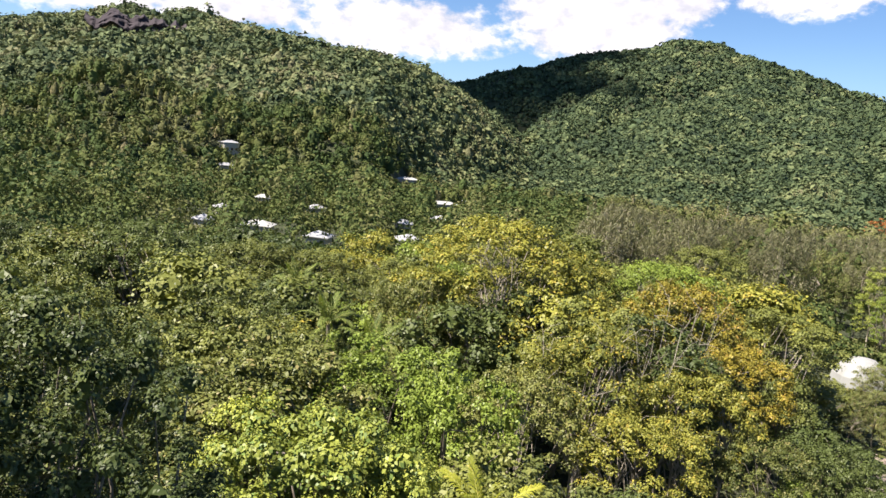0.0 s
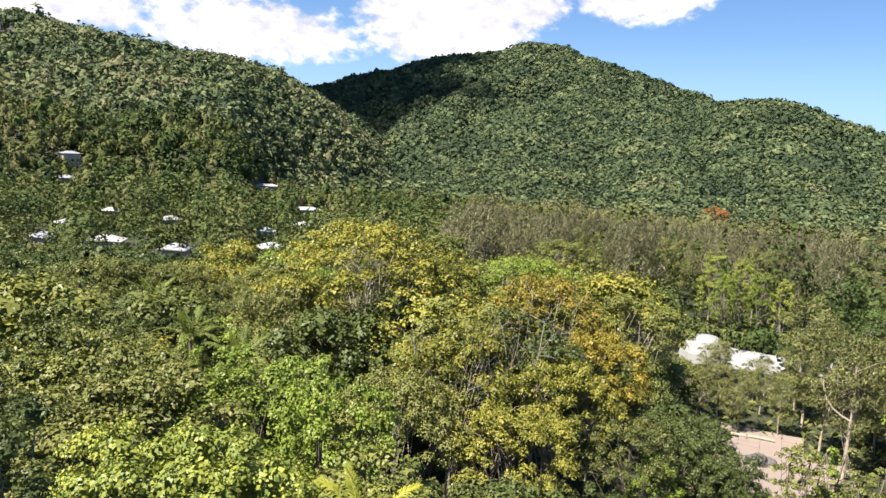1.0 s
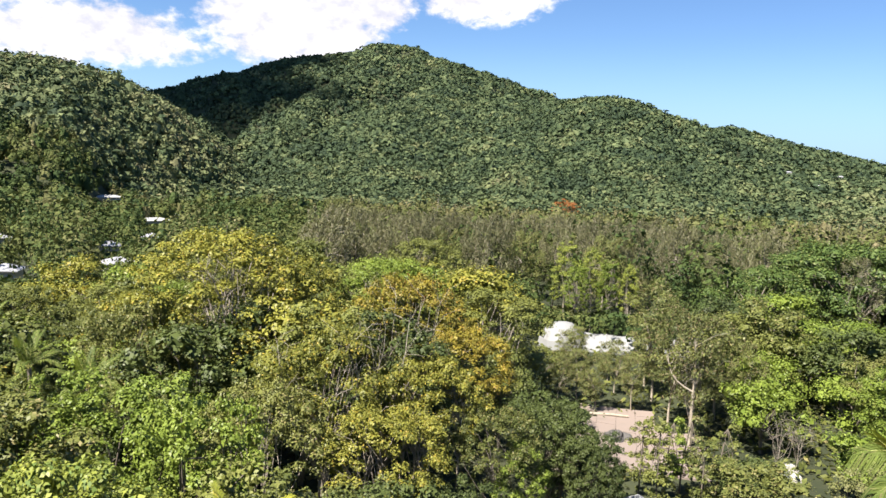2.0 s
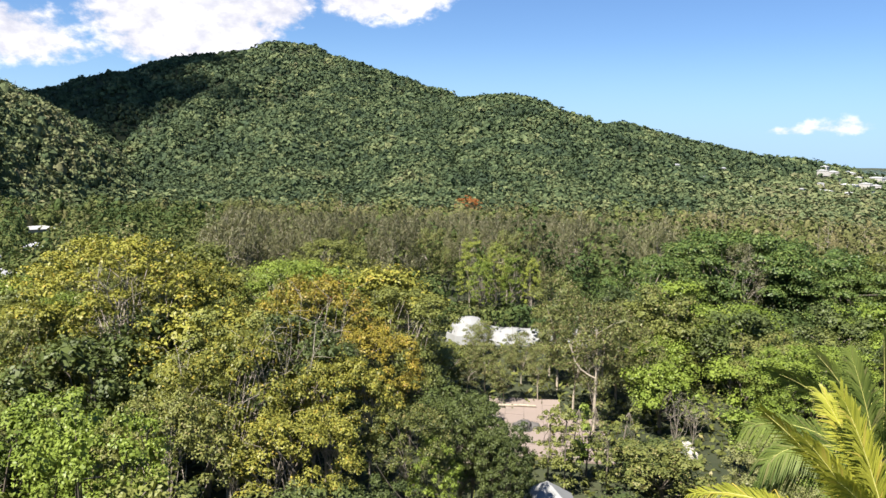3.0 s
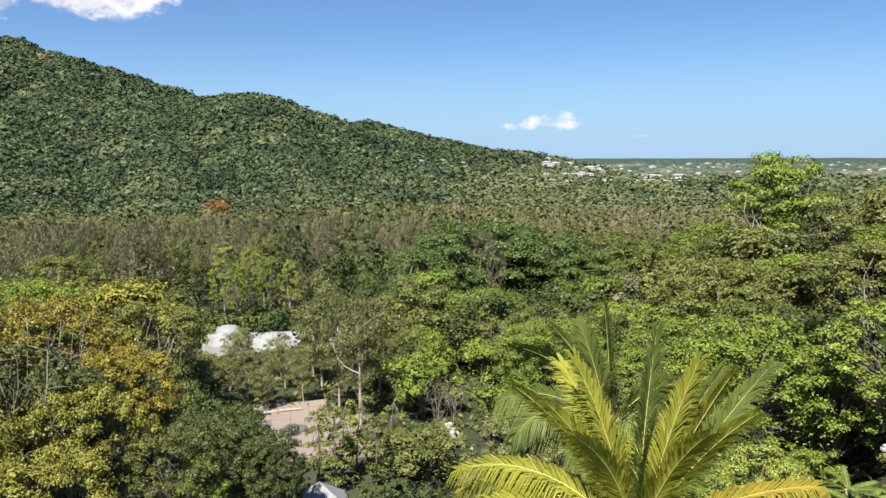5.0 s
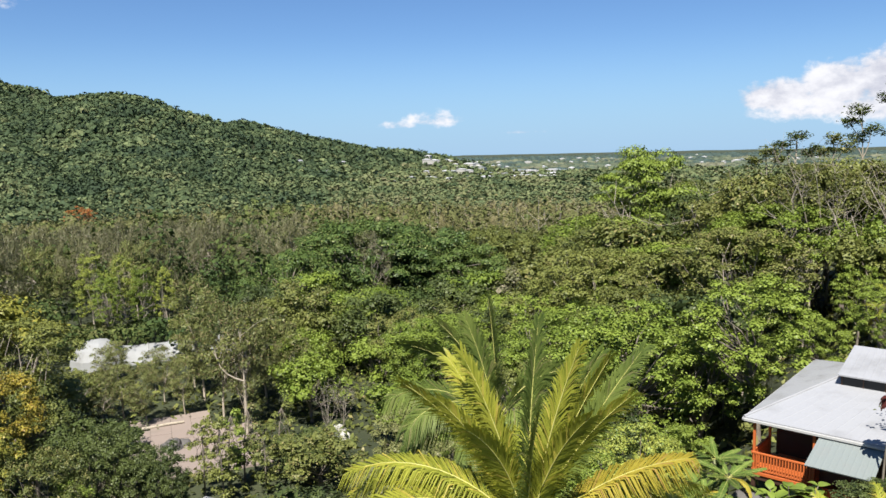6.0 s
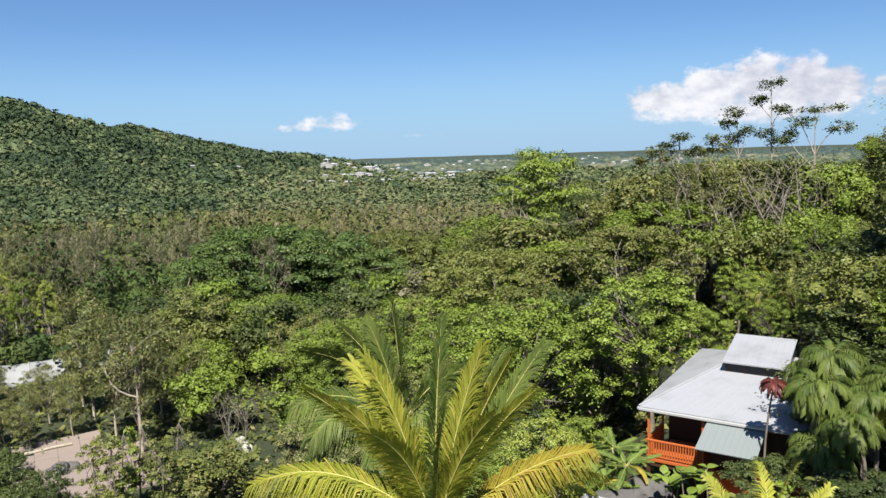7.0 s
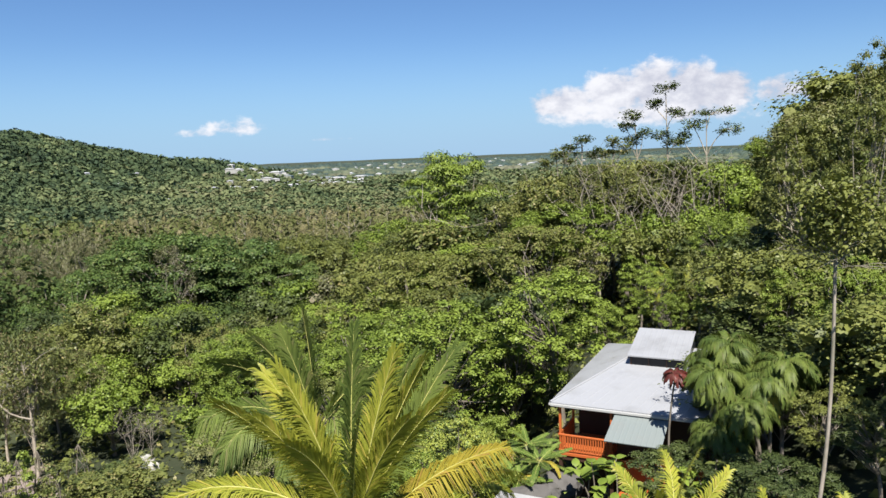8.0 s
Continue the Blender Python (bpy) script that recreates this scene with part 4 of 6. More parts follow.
for i, (az, r, top, wd) in enumerate([(4.0, 42, 18.6, 0.8), (11.5, 49, 19.8, 0.8), (8.2, 46, 19.3, 0.8), (-2.5, 58, 21.5, 0.8), (39.3, 66, 9.5, 0.9), (40.5, 69, 8.4, 1.0),
                                      (66.0, 94, 24.6, 1.5), (75.2, 76, 29.0, 0.8), (78.6, 76, 28.6, 1.0), (81.0, 74, 27.6, 1.0), (83.0, 74, 28.4, 0.9), (64.4, 70, 16.4, 0.7), (70.0, 66, 15.5, 0.7),
                                      (30.5, 145, 13.0, 1.2), (31.6, 148, 12.0, 1.2), (43.2, 116, 15.8, 0.8), (33.0, 74, 13.8, 0.7), (73.0, 60, 15.0, 0.6), (69.0, 62, 16.6, 0.8), (61.0, 70, 13.2, 0.9), (57.0, 78, 13.0, 0.9), (66.5, 74, 17.4, 0.8), (71.5, 72, 19.4, 0.8)]):
    plant_bare(az, r, top, widen=wd, variant=i, mat=BARK_BARE if r < 60 and az < 20 else BARK_PALE)

# tall feathery she-oaks over the valley floor
for i in range(64):
    az, r = 5.0 + 0.52 * i + (i * 0.37) % 0.5, 132 + (i * 37) % 90
    plant("she_oak", az, r, 30 - r * math.tan(radians(3.7 + (i * 0.73) % 2.2)), LEAF_BROWN if i % 3 else LEAF_SHEOAK,
          "tall feathery grey-brown she-oak in the valley" if i % 3 else "tall feathery olive she-oak in the valley", widen=0.9 + 0.12 * (i % 4))

# dark leaves imitate the deep shade in front of the house
for az, r, top in ((86.5, 30.0, 16.0), (88.5, 29.0, 16.6), (81.6, 33.4, 15.2)):
    plant("near_coarse", az, r, top, LEAF_DARK, "small-leaved shrub before the house, darkened for shade", "shrub", group="garden shrubs", widen=1.6, name="shrub")
for az, r, top, mat in ((88.5, 36.0, 18.6, LEAF_DARK), (91.5, 34.0, 19.6, LEAF_GREEN), (95.0, 32.0, 19.6, LEAF_DARK)):
    plant("near_broadleaf", az, r, top, mat, "dense tree in the shade beside the house", widen=1.15)

# clearings: azimuths, distance, and the elevation below which growth ends
OPEN = [(20.0, 23.5, 108, -14.8), (23.5, 29.8, 108, -16.0), (25.4, 34.6, 76, -22.4), (37.5, 41.5, 68, -20.8), (68.5, 87.5, 38, -27.5), (28.8, 30.8, 49.5, -30.5), (48, 60, 17, -40), (30.5, 36.0, 53, -25.0)]
SPOTS = [(39.0, 10.0, 9.0), (44.0, 9.0, 8.0), (30.5, 60.5, 9.0), (33.5, 66, 7.5), (28.0, 52.0, 7.0), (23.7, 41.7, 4.5), (42, 99, 12), (51, 95, 11), (13.8, 10.0, 3.0), (43.0, 52.0, 4.0), (17.4, 37.2, 2.2), (21.0, 30.2, 1.6), (25.9, 37.0, 1.6)]


def undergrowth():
    x, y, rng = scatter(18, 106, -44, 101, 6.0, 77)
    order = np.argsort(np.hypot(x, y))
    taken = [(*polar(h[1], h[2])[:2], 3.0 if h[2] < 70 else 3.6) for h in HEROES]
    for i in order:
        r, a = math.hypot(x[i], y[i]), math.degrees(math.atan2(x[i], y[i]))
        if any(math.hypot(x[i] - p, y[i] - q) < d for p, q, d in taken) or any(math.hypot(x[i] - p, y[i] - q) < d for p, q, d in SPOTS):
            continue
        g = float(height(x[i], y[i]))
        roll = rng.uniform()
        if a < -20:
            tall, mats = rng.uniform(11, 16.5), [LEAF_GREEN, LEAF_DARK, LEAF_DARK, LEAF_OLIVE, LEAF_DARK, LEAF_GREEN]
        elif a < 18:
            tall, mats = rng.uniform(9, 16), [LEAF_GREEN, LEAF_OLIVE, LEAF_YELLOW, LEAF_GREEN, LEAF_DARK, LEAF_BRIGHT, LEAF_OLIVE]
            if a < -7:
                mats = [LEAF_GREEN, LEAF_YELLOW, LEAF_OLIVE, LEAF_GREEN, LEAF_BRIGHT, LEAF_DARK]
            if r < 34:
                tall = rng.uniform(8, 11.5)
            # mostly dark leaves, imitating shadow under the near canopy
            if a > 8 and r < 52:
                mats = [LEAF_DARK, LEAF_GREEN, LEAF_DARK, LEAF_OLIVE]
        elif a < 35:
            tall, mats = rng.uniform(5, 9) if r < 90 else rng.uniform(8, 12), [LEAF_GREEN, LEAF_DARK, LEAF_BRIGHT, LEAF_DARK]
            # dark leaves fill in for the black shaded gaps around the yard
            if r < 72:
                mats = [LEAF_DARK, LEAF_GREEN, LEAF_DARK, LEAF_DARK, LEAF_GREEN]
        elif a < 72:
            tall, mats = rng.uniform(4.5, 9.5) + 0.03 * r + (5.5 + 0.08 * max(0.0, r - 60)) * min(1.0, max(0.0, (a - 54) / 8)) * (r > 50), [LEAF_BRIGHT, LEAF_GREEN, LEAF_BRIGHT, LEAF_OLIVE, LEAF_GREEN, LEAF_BRIGHT, LEAF_DARK, LEAF_BRIGHT]
            if r < 32:
                tall = rng.uniform(3, 5)
            if 39 < a < 58 and r < 72:
                mats = [LEAF_BRIGHT, LEAF_GREEN, LEAF_BRIGHT, LEAF_GREEN, LEAF_YELLOW, LEAF_BRIGHT]
        else:
            tall, mats = rng.uniform(12, 17.5) + 0.16 * max(0.0, r - 60) if r > 50 else rng.uniform(8, 13) if r > 44 else rng.uniform(5, 9), [LEAF_GREEN, LEAF_BRIGHT, LEAF_OLIVE, LEAF_PALE, LEAF_BRIGHT, LEAF_OLIVE, LEAF_GREEN, LEAF_BRIGHT]
            # darker leaves imitate the shade low on the right slope
            if a > 81 and r < 40:
                mats = [LEAF_GREEN, LEAF_DARK, LEAF_GREEN, LEAF_DARK]
        top = g + tall
        if a < -5 and r > 50:
            top = min(top, 30 - r * math.tan(radians(8.0 + 4.0 * ((roll * 13.7) % 1.0))))
        if a > 62 and r > 44:
            top = min(top, 30 - r * math.tan(radians(max(2.2, 10 - 0.23 * (r - 50)) - 7.0 * min(1.0, max(0.0, (a - 87) / 6)))))
        for a0, a1, d, low in OPEN:
            if a0 - 90 / r < a < a1 + 90 / r and r < d:
                top = min(top, 30 + r * math.tan(radians(low)))
        if top - g < 0.9:
            continue
        mat = mats[int(roll * len(mats))]
        if top - g > 9.5:
            sp = "near_broadleaf" if r < (62 if a > 58 else 80) and a > 18 or r < 50 else "sparse_broadleaf" if (roll * 7.3) % 1.0 < (0.25 if a < 18 else 0.45 if a > 58 else 0.0) else "mid_broadleaf"
            words = "dense broadleaf tree of the valley wood"
        else:
            sp, words = "shrubby", "bushy green understorey tree"
        plant(sp, a, r, top, mat, words, widen=(1.2 if a > 34 else 1.05) if sp != "shrubby" else min(1.7, 6.0 / (top - g) + 0.35), name="tree" if sp != "shrubby" else "shrub", group="valley trees" if sp != "shrubby" else "valley shrubs", category="tree" if sp != "shrubby" else "shrub")


undergrowth()


def slope_shrubs():
    """Bushes that close the ground under the tall trees of the slope."""
    x, y, rng = scatter(37, 76, 79, 101, 4.9, 78)
    for p, q in zip(x, y):
        if any(math.hypot(p - u, q - v) < d - 1.5 for u, v, d in SPOTS):
            continue
        r, a = math.hypot(p, q), math.degrees(math.atan2(p, q))
        tall = rng.uniform(3.5, 7)
        plant("shrubby", a, r, float(height(p, q)) + tall, (LEAF_GREEN, LEAF_DARK, LEAF_DARK, LEAF_GREEN)[int(rng.integers(0, 4))], "bushy green shrub on the shaded slope", "shrub",
              group="slope shrubs", widen=min(1.7, 6.5 / tall + 0.3), name="shrub")


slope_shrubs()


def ground_cover():
    """Ferns, grass and seedlings between the trunks."""
    rng = np.random.default_rng(88)
    n = 26000
    r = np.sqrt(rng.uniform(24 ** 2, 112 ** 2, n))
    a = rng.uniform(-44, 101, n)
    x, y = r * np.sin(np.radians(a)), r * np.cos(np.radians(a))
    u, v = (x - 30.2) * math.cos(radians(27)) - (y - 60.0) * math.sin(radians(27)), (x - 30.2) * math.sin(radians(27)) + (y - 60.0) * math.cos(radians(27))
    keep = ~((np.abs(u) < 3.6) & (v > -3.5) & (v < 13.5)) & ~((x > 33.6) & (x < 49) & (y > 2) & (y < 12.6))
    x, y = x[keep], y[keep]
    z = height(x, y) + rng.uniform(0.05, 0.9, len(x)) ** 1.5
    vv, ff = leaf_quads(rng, np.stack([x, y, z], -1), np.tile([0, 0, 1.0], (len(x), 1)), 0.75, 0.4, 0.1, 0.6)
    tagged(mesh_part("ground_cover", quads_mesh("ground_cover", vv, ff), LEAF_OLIVE), "low ferns, grass and seedlings between the trees", "undergrowth", kind="stuff")


ground_cover()


def slender_tree(foot, fork, top, label):
    """A tall thin leaning trunk with dead twigs at its fork and a wide thin crown above."""
    rng = np.random.default_rng(14)
    ob = thing("slender_tree", pose(*foot), label, "tree")
    f = np.subtract(fork, foot)
    stem = Pile()
    limb(stem, rng, (0, 0, -0.5), f, 0.085, 0.05, 8, 0.03, 11)
    limb(stem, rng, f, np.subtract(top, foot) - [0, 0, 0.8], 0.05, 0.018, 7, 0.02, 7)
    mesh_part("trunk", stem.mesh("trunk"), BARK_BARE, ob)
    for k in range(16):
        twig = Pile()
        a = f + [0, 0, rng.uniform(-0.5, 0.3)]
        b = a + rng.normal(size=3) * [0.7, 0.7, 0.5] + [0, 0, 0.25]
        limb(twig, rng, a, b, 0.014, 0.006, 5, 0.08)
        for _ in range(3):
            limb(twig, rng, (a + b) / 2, b + rng.normal(size=3) * 0.35, 0.009, 0.004, 4, 0.08)
        mesh_part("twig", twig.mesh("twig"), BARK_BARE, ob, "dead bare twigs")
    leaves = Pile()
    rise = top[2] - fork[2]
    for k in range(26):
        u = (k + 0.5) / 26
        w = k * 2.399
        root = f + [0, 0, rise * u * 0.86]
        reach = 1.0 * (1 - 0.4 * u) * rng.uniform(0.6, 1.1)
        tip = root + [math.cos(w) * reach, math.sin(w) * reach, 0.5 + 0.25 * reach * rng.uniform(0.2, 1)]
        arm = Pile()
        path = limb(arm, rng, root, tip, 0.04, 0.012, 5, 0.06, 6)
        mesh_part("branch", arm.mesh("branch"), BARK_BARE, ob)
        for at in path[2:]:
            n = 30
            spot = at + rng.normal(size=(n, 3)) * [0.42, 0.42, 0.2]
            v, q = leaf_quads(rng, spot, np.tile([0, 0, 1.0], (n, 1)), 0.17, 0.10, 0.2, 0.5)
            leaves.add(v, q)
    mesh_part("crown", leaves.mesh("crown"), LEAF_GREEN, ob, "thin green crown")


slender_tree((26.0, 0.35, float(height(26.0, 0.35))), (26.0, -0.78, 26.3), (26.0, -1.0, 28.4), "tall thin leaning trunk with dead twigs and a thin green crown")


def tiered_tree(az, r, tiers, label, seed, mat):
    """A tall slender tree whose limbs end in flat tiers of leaves: offset to the right, height, half width of each."""
    rng = np.random.default_rng(seed)
    x, y, _ = polar(az, r)
    g = float(height(x, y))
    ob = thing("tiered_tree", pose(x, y, g), label, "tree", "tiered trees")
    side = np.array([math.cos(radians(az)), -math.sin(radians(az)), 0.0])
    peak = max(t[1] for t in tiers)
    stem = Pile()
    trunk = limb(stem, rng, (0, 0, -0.5), np.array([0, 0, peak - g - 0.5]), 0.15, 0.04, 7, 0.012, 14)
    mesh_part("trunk", stem.mesh("trunk"), BARK_PALE, ob)
    leaves = Pile()
    for off, z, half in tiers:
        arm = Pile()
        hub = side * off + [0, 0, z - g - 0.25]
        root = trunk[np.argmin(np.abs(trunk[:, 2] - (hub[2] - 1.2 - abs(off))))]
        limb(arm, rng, root, hub, 0.07, 0.03, 5, 0.06, 5)
        for k in range(9):
            w = k * 2.399
            reach = half * rng.uniform(0.25, 0.95)
            tip = hub + side * math.cos(w) * reach + [math.sin(w) * reach * side[1], -math.sin(w) * reach * side[0], rng.uniform(-0.3, 0.6)]
            limb(arm, rng, hub, tip, 0.03, 0.01, 4, 0.05, 4)
            at = tip + rng.normal(size=(34, 3)) * [0.30, 0.30, 0.17]
            v, q = leaf_quads(rng, at, np.tile([0, 0, 1.0], (34, 1)), 0.32, 0.17, 0.1, 0.35)
            leaves.add(v, q)
        mesh_part("branch", arm.mesh("branch"), BARK_PALE, ob)
    mesh_part("crown", leaves.mesh("crown"), mat, ob, "flat tiers of dark leaves")


for seed, (az, r, mat, tiers) in enumerate([(80.4, 90, LEAF_DARK, [(0, 36.4, 1.7), (-1.3, 34.7, 0.9), (1.1, 33.6, 1.0), (-0.5, 31.2, 1.3), (0.9, 30.2, 1.1)]),
                                            (78.2, 90, LEAF_DARK, [(-0.3, 33.7, 1.2), (-1.1, 32.3, 1.0), (0.9, 31.5, 1.1), (-0.4, 30.6, 0.9)]),
                                            (83.2, 85, LEAF_DARK, [(0.4, 33.2, 2.3), (-1.3, 32.0, 1.5), (2.1, 31.6, 1.5), (-2.4, 30.7, 1.0)]),
                                            (74.3, 84, LEAF_DARK, [(0, 30.9, 1.1), (-1.3, 29.9, 1.0), (1.3, 29.5, 0.9)]),
                                            (76.6, 88, LEAF_OLIVE, [(0, 30.6, 0.9), (1.1, 29.8, 0.9), (-0.9, 29.3, 0.8)]),
                                            (72.4, 88, LEAF_OLIVE, [(0, 29.5, 1.1), (1.2, 28.8, 0.9), (-1.2, 28.4, 0.9)])]):
    tiered_tree(az, r, tiers, "tall slender tree with flat tiers of dark leaves" if mat is LEAF_DARK else "tall slender tree with thin olive tiers", 300 + seed, mat)


def forked_tree(x, y, fork, label):
    """A thin pale trunk that parts into two bare arms with leafy tips."""
    rng = np.random.default_rng(23)
    g = float(height(x, y))
    ob = thing("forked_tree", pose(x, y, g), label, "tree")
    stem = Pile()
    f = np.array([0.0, 0.0, fork - g])
    limb(stem, rng, (0.1, 0.1, -0.5), f, 0.17, 0.13, 7, 0.01, 7)
    mesh_part("trunk", stem.mesh("trunk"), BARK_PALE, ob)
    side = unit(np.array([-y, x, 0.0]))
    leaves = Pile()
    for reach, up in ((2.6, 3.4), (0.3, 5.6), (-1.2, 4.4)):
        arm = Pile()
        tip = f + side * reach + [0, 0, up]
        path = limb(arm, rng, f, tip, 0.10, 0.035, 6, 0.06, 6)
        for _ in range(4):
            a = path[rng.integers(3, 6)]
            b = a + side * rng.normal() * 0.9 + [rng.normal() * 0.5, rng.normal() * 0.5, rng.uniform(0.3, 1.2)]
            limb(arm, rng, a, b, 0.03, 0.012, 5, 0.1, 4)
            at = b + rng.normal(size=(46, 3)) * [0.5, 0.5, 0.35]
            v, q = leaf_quads(rng, at, np.tile([0, 0, 1.0], (46, 1)), 0.3, 0.16, 0.3)
            leaves.add(v, q)
        mesh_part("branch", arm.mesh("branch"), BARK_PALE, ob)
    mesh_part("crown", leaves.mesh("crown"), LEAF_OLIVE, ob, "thin olive leaves")


forked_tree(39.6, 61.0, 8.2, "thin pale-barked tree that forks into two bare arms")


def broad_leaf():
    """One large rounded leaf, folded along its rib, along +x."""
    t = np.linspace(0, 1, 6)
    half = 0.5 * np.sin(np.pi * t ** 0.75) ** 0.8
    v, f = [], []
    for a, w in zip(t, half):
        z = 0.10 * math.sin(a * 2.4) - 0.22 * a * a
        v += [(a, -w * 0.7, z + w * 0.12), (a, 0, z), (a, w * 0.7, z + w * 0.12)]
    for i in range(5):
        for k in (0, 1):
            f.append((i * 3 + k, i * 3 + 3 + k, i * 3 + 4 + k, i * 3 + 1 + k))
    me = quads_mesh("leaf", v, f)
    me.polygons.foreach_set("use_smooth", [True] * len(me.polygons))
    return me


BROAD_LEAF = broad_leaf()


def big_leaf_shrub(az, r, top, count, mat, label):
    """Bent stems, each with a ruff of large rounded leaves."""
    rng = np.random.default_rng(int(az * 10))
    x, y, _ = polar(az, r)
    g = float(height(x, y))
    ob = thing("broad_leaved_shrub", pose(x, y, g), label, "shrub", "broad-leaved shrubs")
    tall = top - g
    tips = []
    for k in range(7):
        w = k * 2.4
        tip = np.array([math.cos(w) * (0.35 + 0.13 * k), math.sin(w) * (0.35 + 0.13 * k), tall * rng.uniform(0.78, 0.97)])
        stem = Pile()
        limb(stem, rng, (0, 0, -0.4), tip, 0.06, 0.025, 6, 0.05, 6)
        mesh_part("stem", stem.mesh("stem"), BARK_GREY, ob)
        tips.append(tip)
    for k in range(count):
        tip = tips[k % 7]
        s = rng.uniform(0.42, 0.68)
        leaf = mesh_part("leaf", BROAD_LEAF, mat, ob)
        leaf.matrix_basis = Matrix.Translation(Vector(tip) - Vector((0, 0, rng.uniform(0, 0.55)))) @ Matrix.Rotation(k * 2.399 + rng.uniform(-0.3, 0.3), 4, "Z") @ Matrix.Rotation(radians(rng.uniform(-35, 25)), 4, "Y") @ Matrix.Diagonal((s, s, s, 1))
        leaf.material_slots[0].link = "OBJECT"
        leaf.material_slots[0].material = mat


for az, r, top, n, mat in ((75.4, 33.0, 16.0, 70, LEAF_BRIGHT), (78.4, 32.4, 15.0, 50, LEAF_BRIGHT), (80.9, 31.4, 16.2, 50, LEAF_GREEN), (83.6, 31.6, 16.6, 46, LEAF_BRIGHT), (86.2, 31.0, 17.4, 40, LEAF_GREEN), (72.6, 32.6, 13.8, 34, LEAF_BRIGHT), (77.2, 31.0, 14.2, 50, LEAF_GREEN), (82.4, 30.4, 15.0, 50, LEAF_BRIGHT), (79.6, 30.6, 14.6, 50, LEAF_BRIGHT), (85.0, 29.8, 15.8, 50, LEAF_GREEN)):
    big_leaf_shrub(az, r, top, n, mat, "shrub with large rounded bright green leaves" if mat is LEAF_BRIGHT else "shrub with large rounded mid-green leaves")


# ---- palms ----
def frond_mesh(seed, length, rise, droop, leaflet, pairs, hang=0.32, width=0.024, sweep=0.0, spread=0.70, twist=0.0):
    """A feather leaf that leaves the origin along +x: the leaflets, and the rib."""
    rng = np.random.default_rng(seed)
    t = np.linspace(0, 1, 14)
    angle = rise - (rise - droop) * t ** 1.35
    step = length / 13
    x = np.concatenate([[0], np.cumsum(np.cos(angle[:-1]) * step)])
    z = np.concatenate([[0], np.cumsum(np.sin(angle[:-1]) * step)])
    y = sweep * t ** 2 * length
    path = np.stack([x, y, z], -1)
    rib = Pile()
    tube(rib, path, min(0.03, 0.0062 * length) * (1 - t * 0.85), 5)
    blades = Pile()
    for side in (-1, 1):
        s = np.linspace(0.14, 0.995, pairs) + rng.normal(size=pairs) * 0.004
        s = np.clip(s, 0.1, 1)
        root = np.stack([np.interp(s, t, path[:, i]) for i in range(3)], -1)
        ahead = unit(np.stack([np.interp(s, t, np.gradient(path[:, i])) for i in range(3)], -1))
        flat = unit(np.cross(ahead, [0, 0, 1.0]) + 1e-6)
        above = np.cross(flat, ahead)
        turned = twist * np.clip(s[:, None] * 2.5, 0, 1)
        across, above = (np.cos(turned) * flat + np.sin(turned) * above) * side, np.cos(turned) * above - np.sin(turned) * flat
        size = leaflet * (0.35 + 0.65 * np.sin(np.pi * np.clip(s * 0.86 + 0.12, 0, 1)) ** 0.7)[:, None] * rng.uniform(0.85, 1.1, (pairs, 1))
        way = unit(across * spread + ahead * (0.62 + 0.6 * s[:, None] ** 2) + above * 0.14 + rng.normal(size=(pairs, 3)) * 0.08)
        p1 = root + way * size * 0.5
        p2 = root + way * size * 0.88 + np.array([0, 0, -1.0]) * size * hang
        wide = unit(np.cross(way, above)) * width
        v = np.stack([root - wide * 0.5, root + wide * 0.5, p1 - wide, p1 + wide, p2 - wide * 0.15, p2 + wide * 0.15], 1).reshape(-1, 3)
        k = np.arange(pairs)[:, None] * 6
        f = np.concatenate([k + [0, 1, 3, 2], k + [2, 3, 5, 4]])
        blades.add(v, f)
    return blades.mesh("frond"), rib.mesh("rib")


def coconut_palm(x, y, top, leaves, label, seed, facing, dry=(), dark=False):
    """A coconut palm with each frond given: heading from the facing side, rise at the root, droop at the tip, length."""
    rng = np.random.default_rng(seed)
    z = float(height(x, y))
    ob = thing("palm_tree", pose(x, y, z), label, "palm", "palms")
    t = np.linspace(0, 1, 44)
    tall = top - z
    path = np.stack([0.5 * np.sin(t * 2.6) - 0.26, 0.2 * np.sin(t * 3), -0.5 + (tall + 0.5) * t], -1)
    stem = Pile()
    tube(stem, path, 0.17 * (1.35 - 0.5 * t) * (1 + 0.08 * (np.arange(44) % 2)), 9)
    mesh_part("trunk", stem.mesh("trunk"), BARK_GREY, ob)
    for k, (way, rise, tip, size) in enumerate(leaves):
        old = k in dry
        blade, rib = frond_mesh(seed * 50 + k, size, radians(rise), radians(tip), 1.05, 150, 0.24 if rise > 55 else 0.62, 0.019, rng.uniform(-0.07, 0.07), 0.42 if rise > 55 else 0.6, radians(rng.uniform(50, 85) * (1 if k % 2 else -1) if rise > 55 else rng.uniform(-25, 25)))
        f = mesh_part("frond", blade, LEAF_PALM_DRY if old else LEAF_PALM_DARK if k % 4 == 0 or dark else LEAF_PALM, ob, "yellowing dry frond" if old else "")
        f.matrix_basis = Matrix.Translation(Vector(path[-1]) + Vector((0, 0, rng.uniform(-0.3, 0.1)))) @ Matrix.Rotation(radians(facing + way), 4, "Z")
        mesh_part("rib", rib, RIB, f)
    bm = bmesh.new()
    for k in range(5):
        bmesh.ops.create_icosphere(bm, subdivisions=2, radius=0.15, matrix=Matrix.Translation((path[-1][0] + 0.3 * math.cos(k * 1.3), path[-1][1] + 0.3 * math.sin(k * 1.3), tall - 0.45)) @ Matrix.Diagonal((1, 1, 1.25, 1)))
    part("coconuts", bm, LEAF_PALM_DARK, ob, "cluster of green coconuts", True)
    return ob


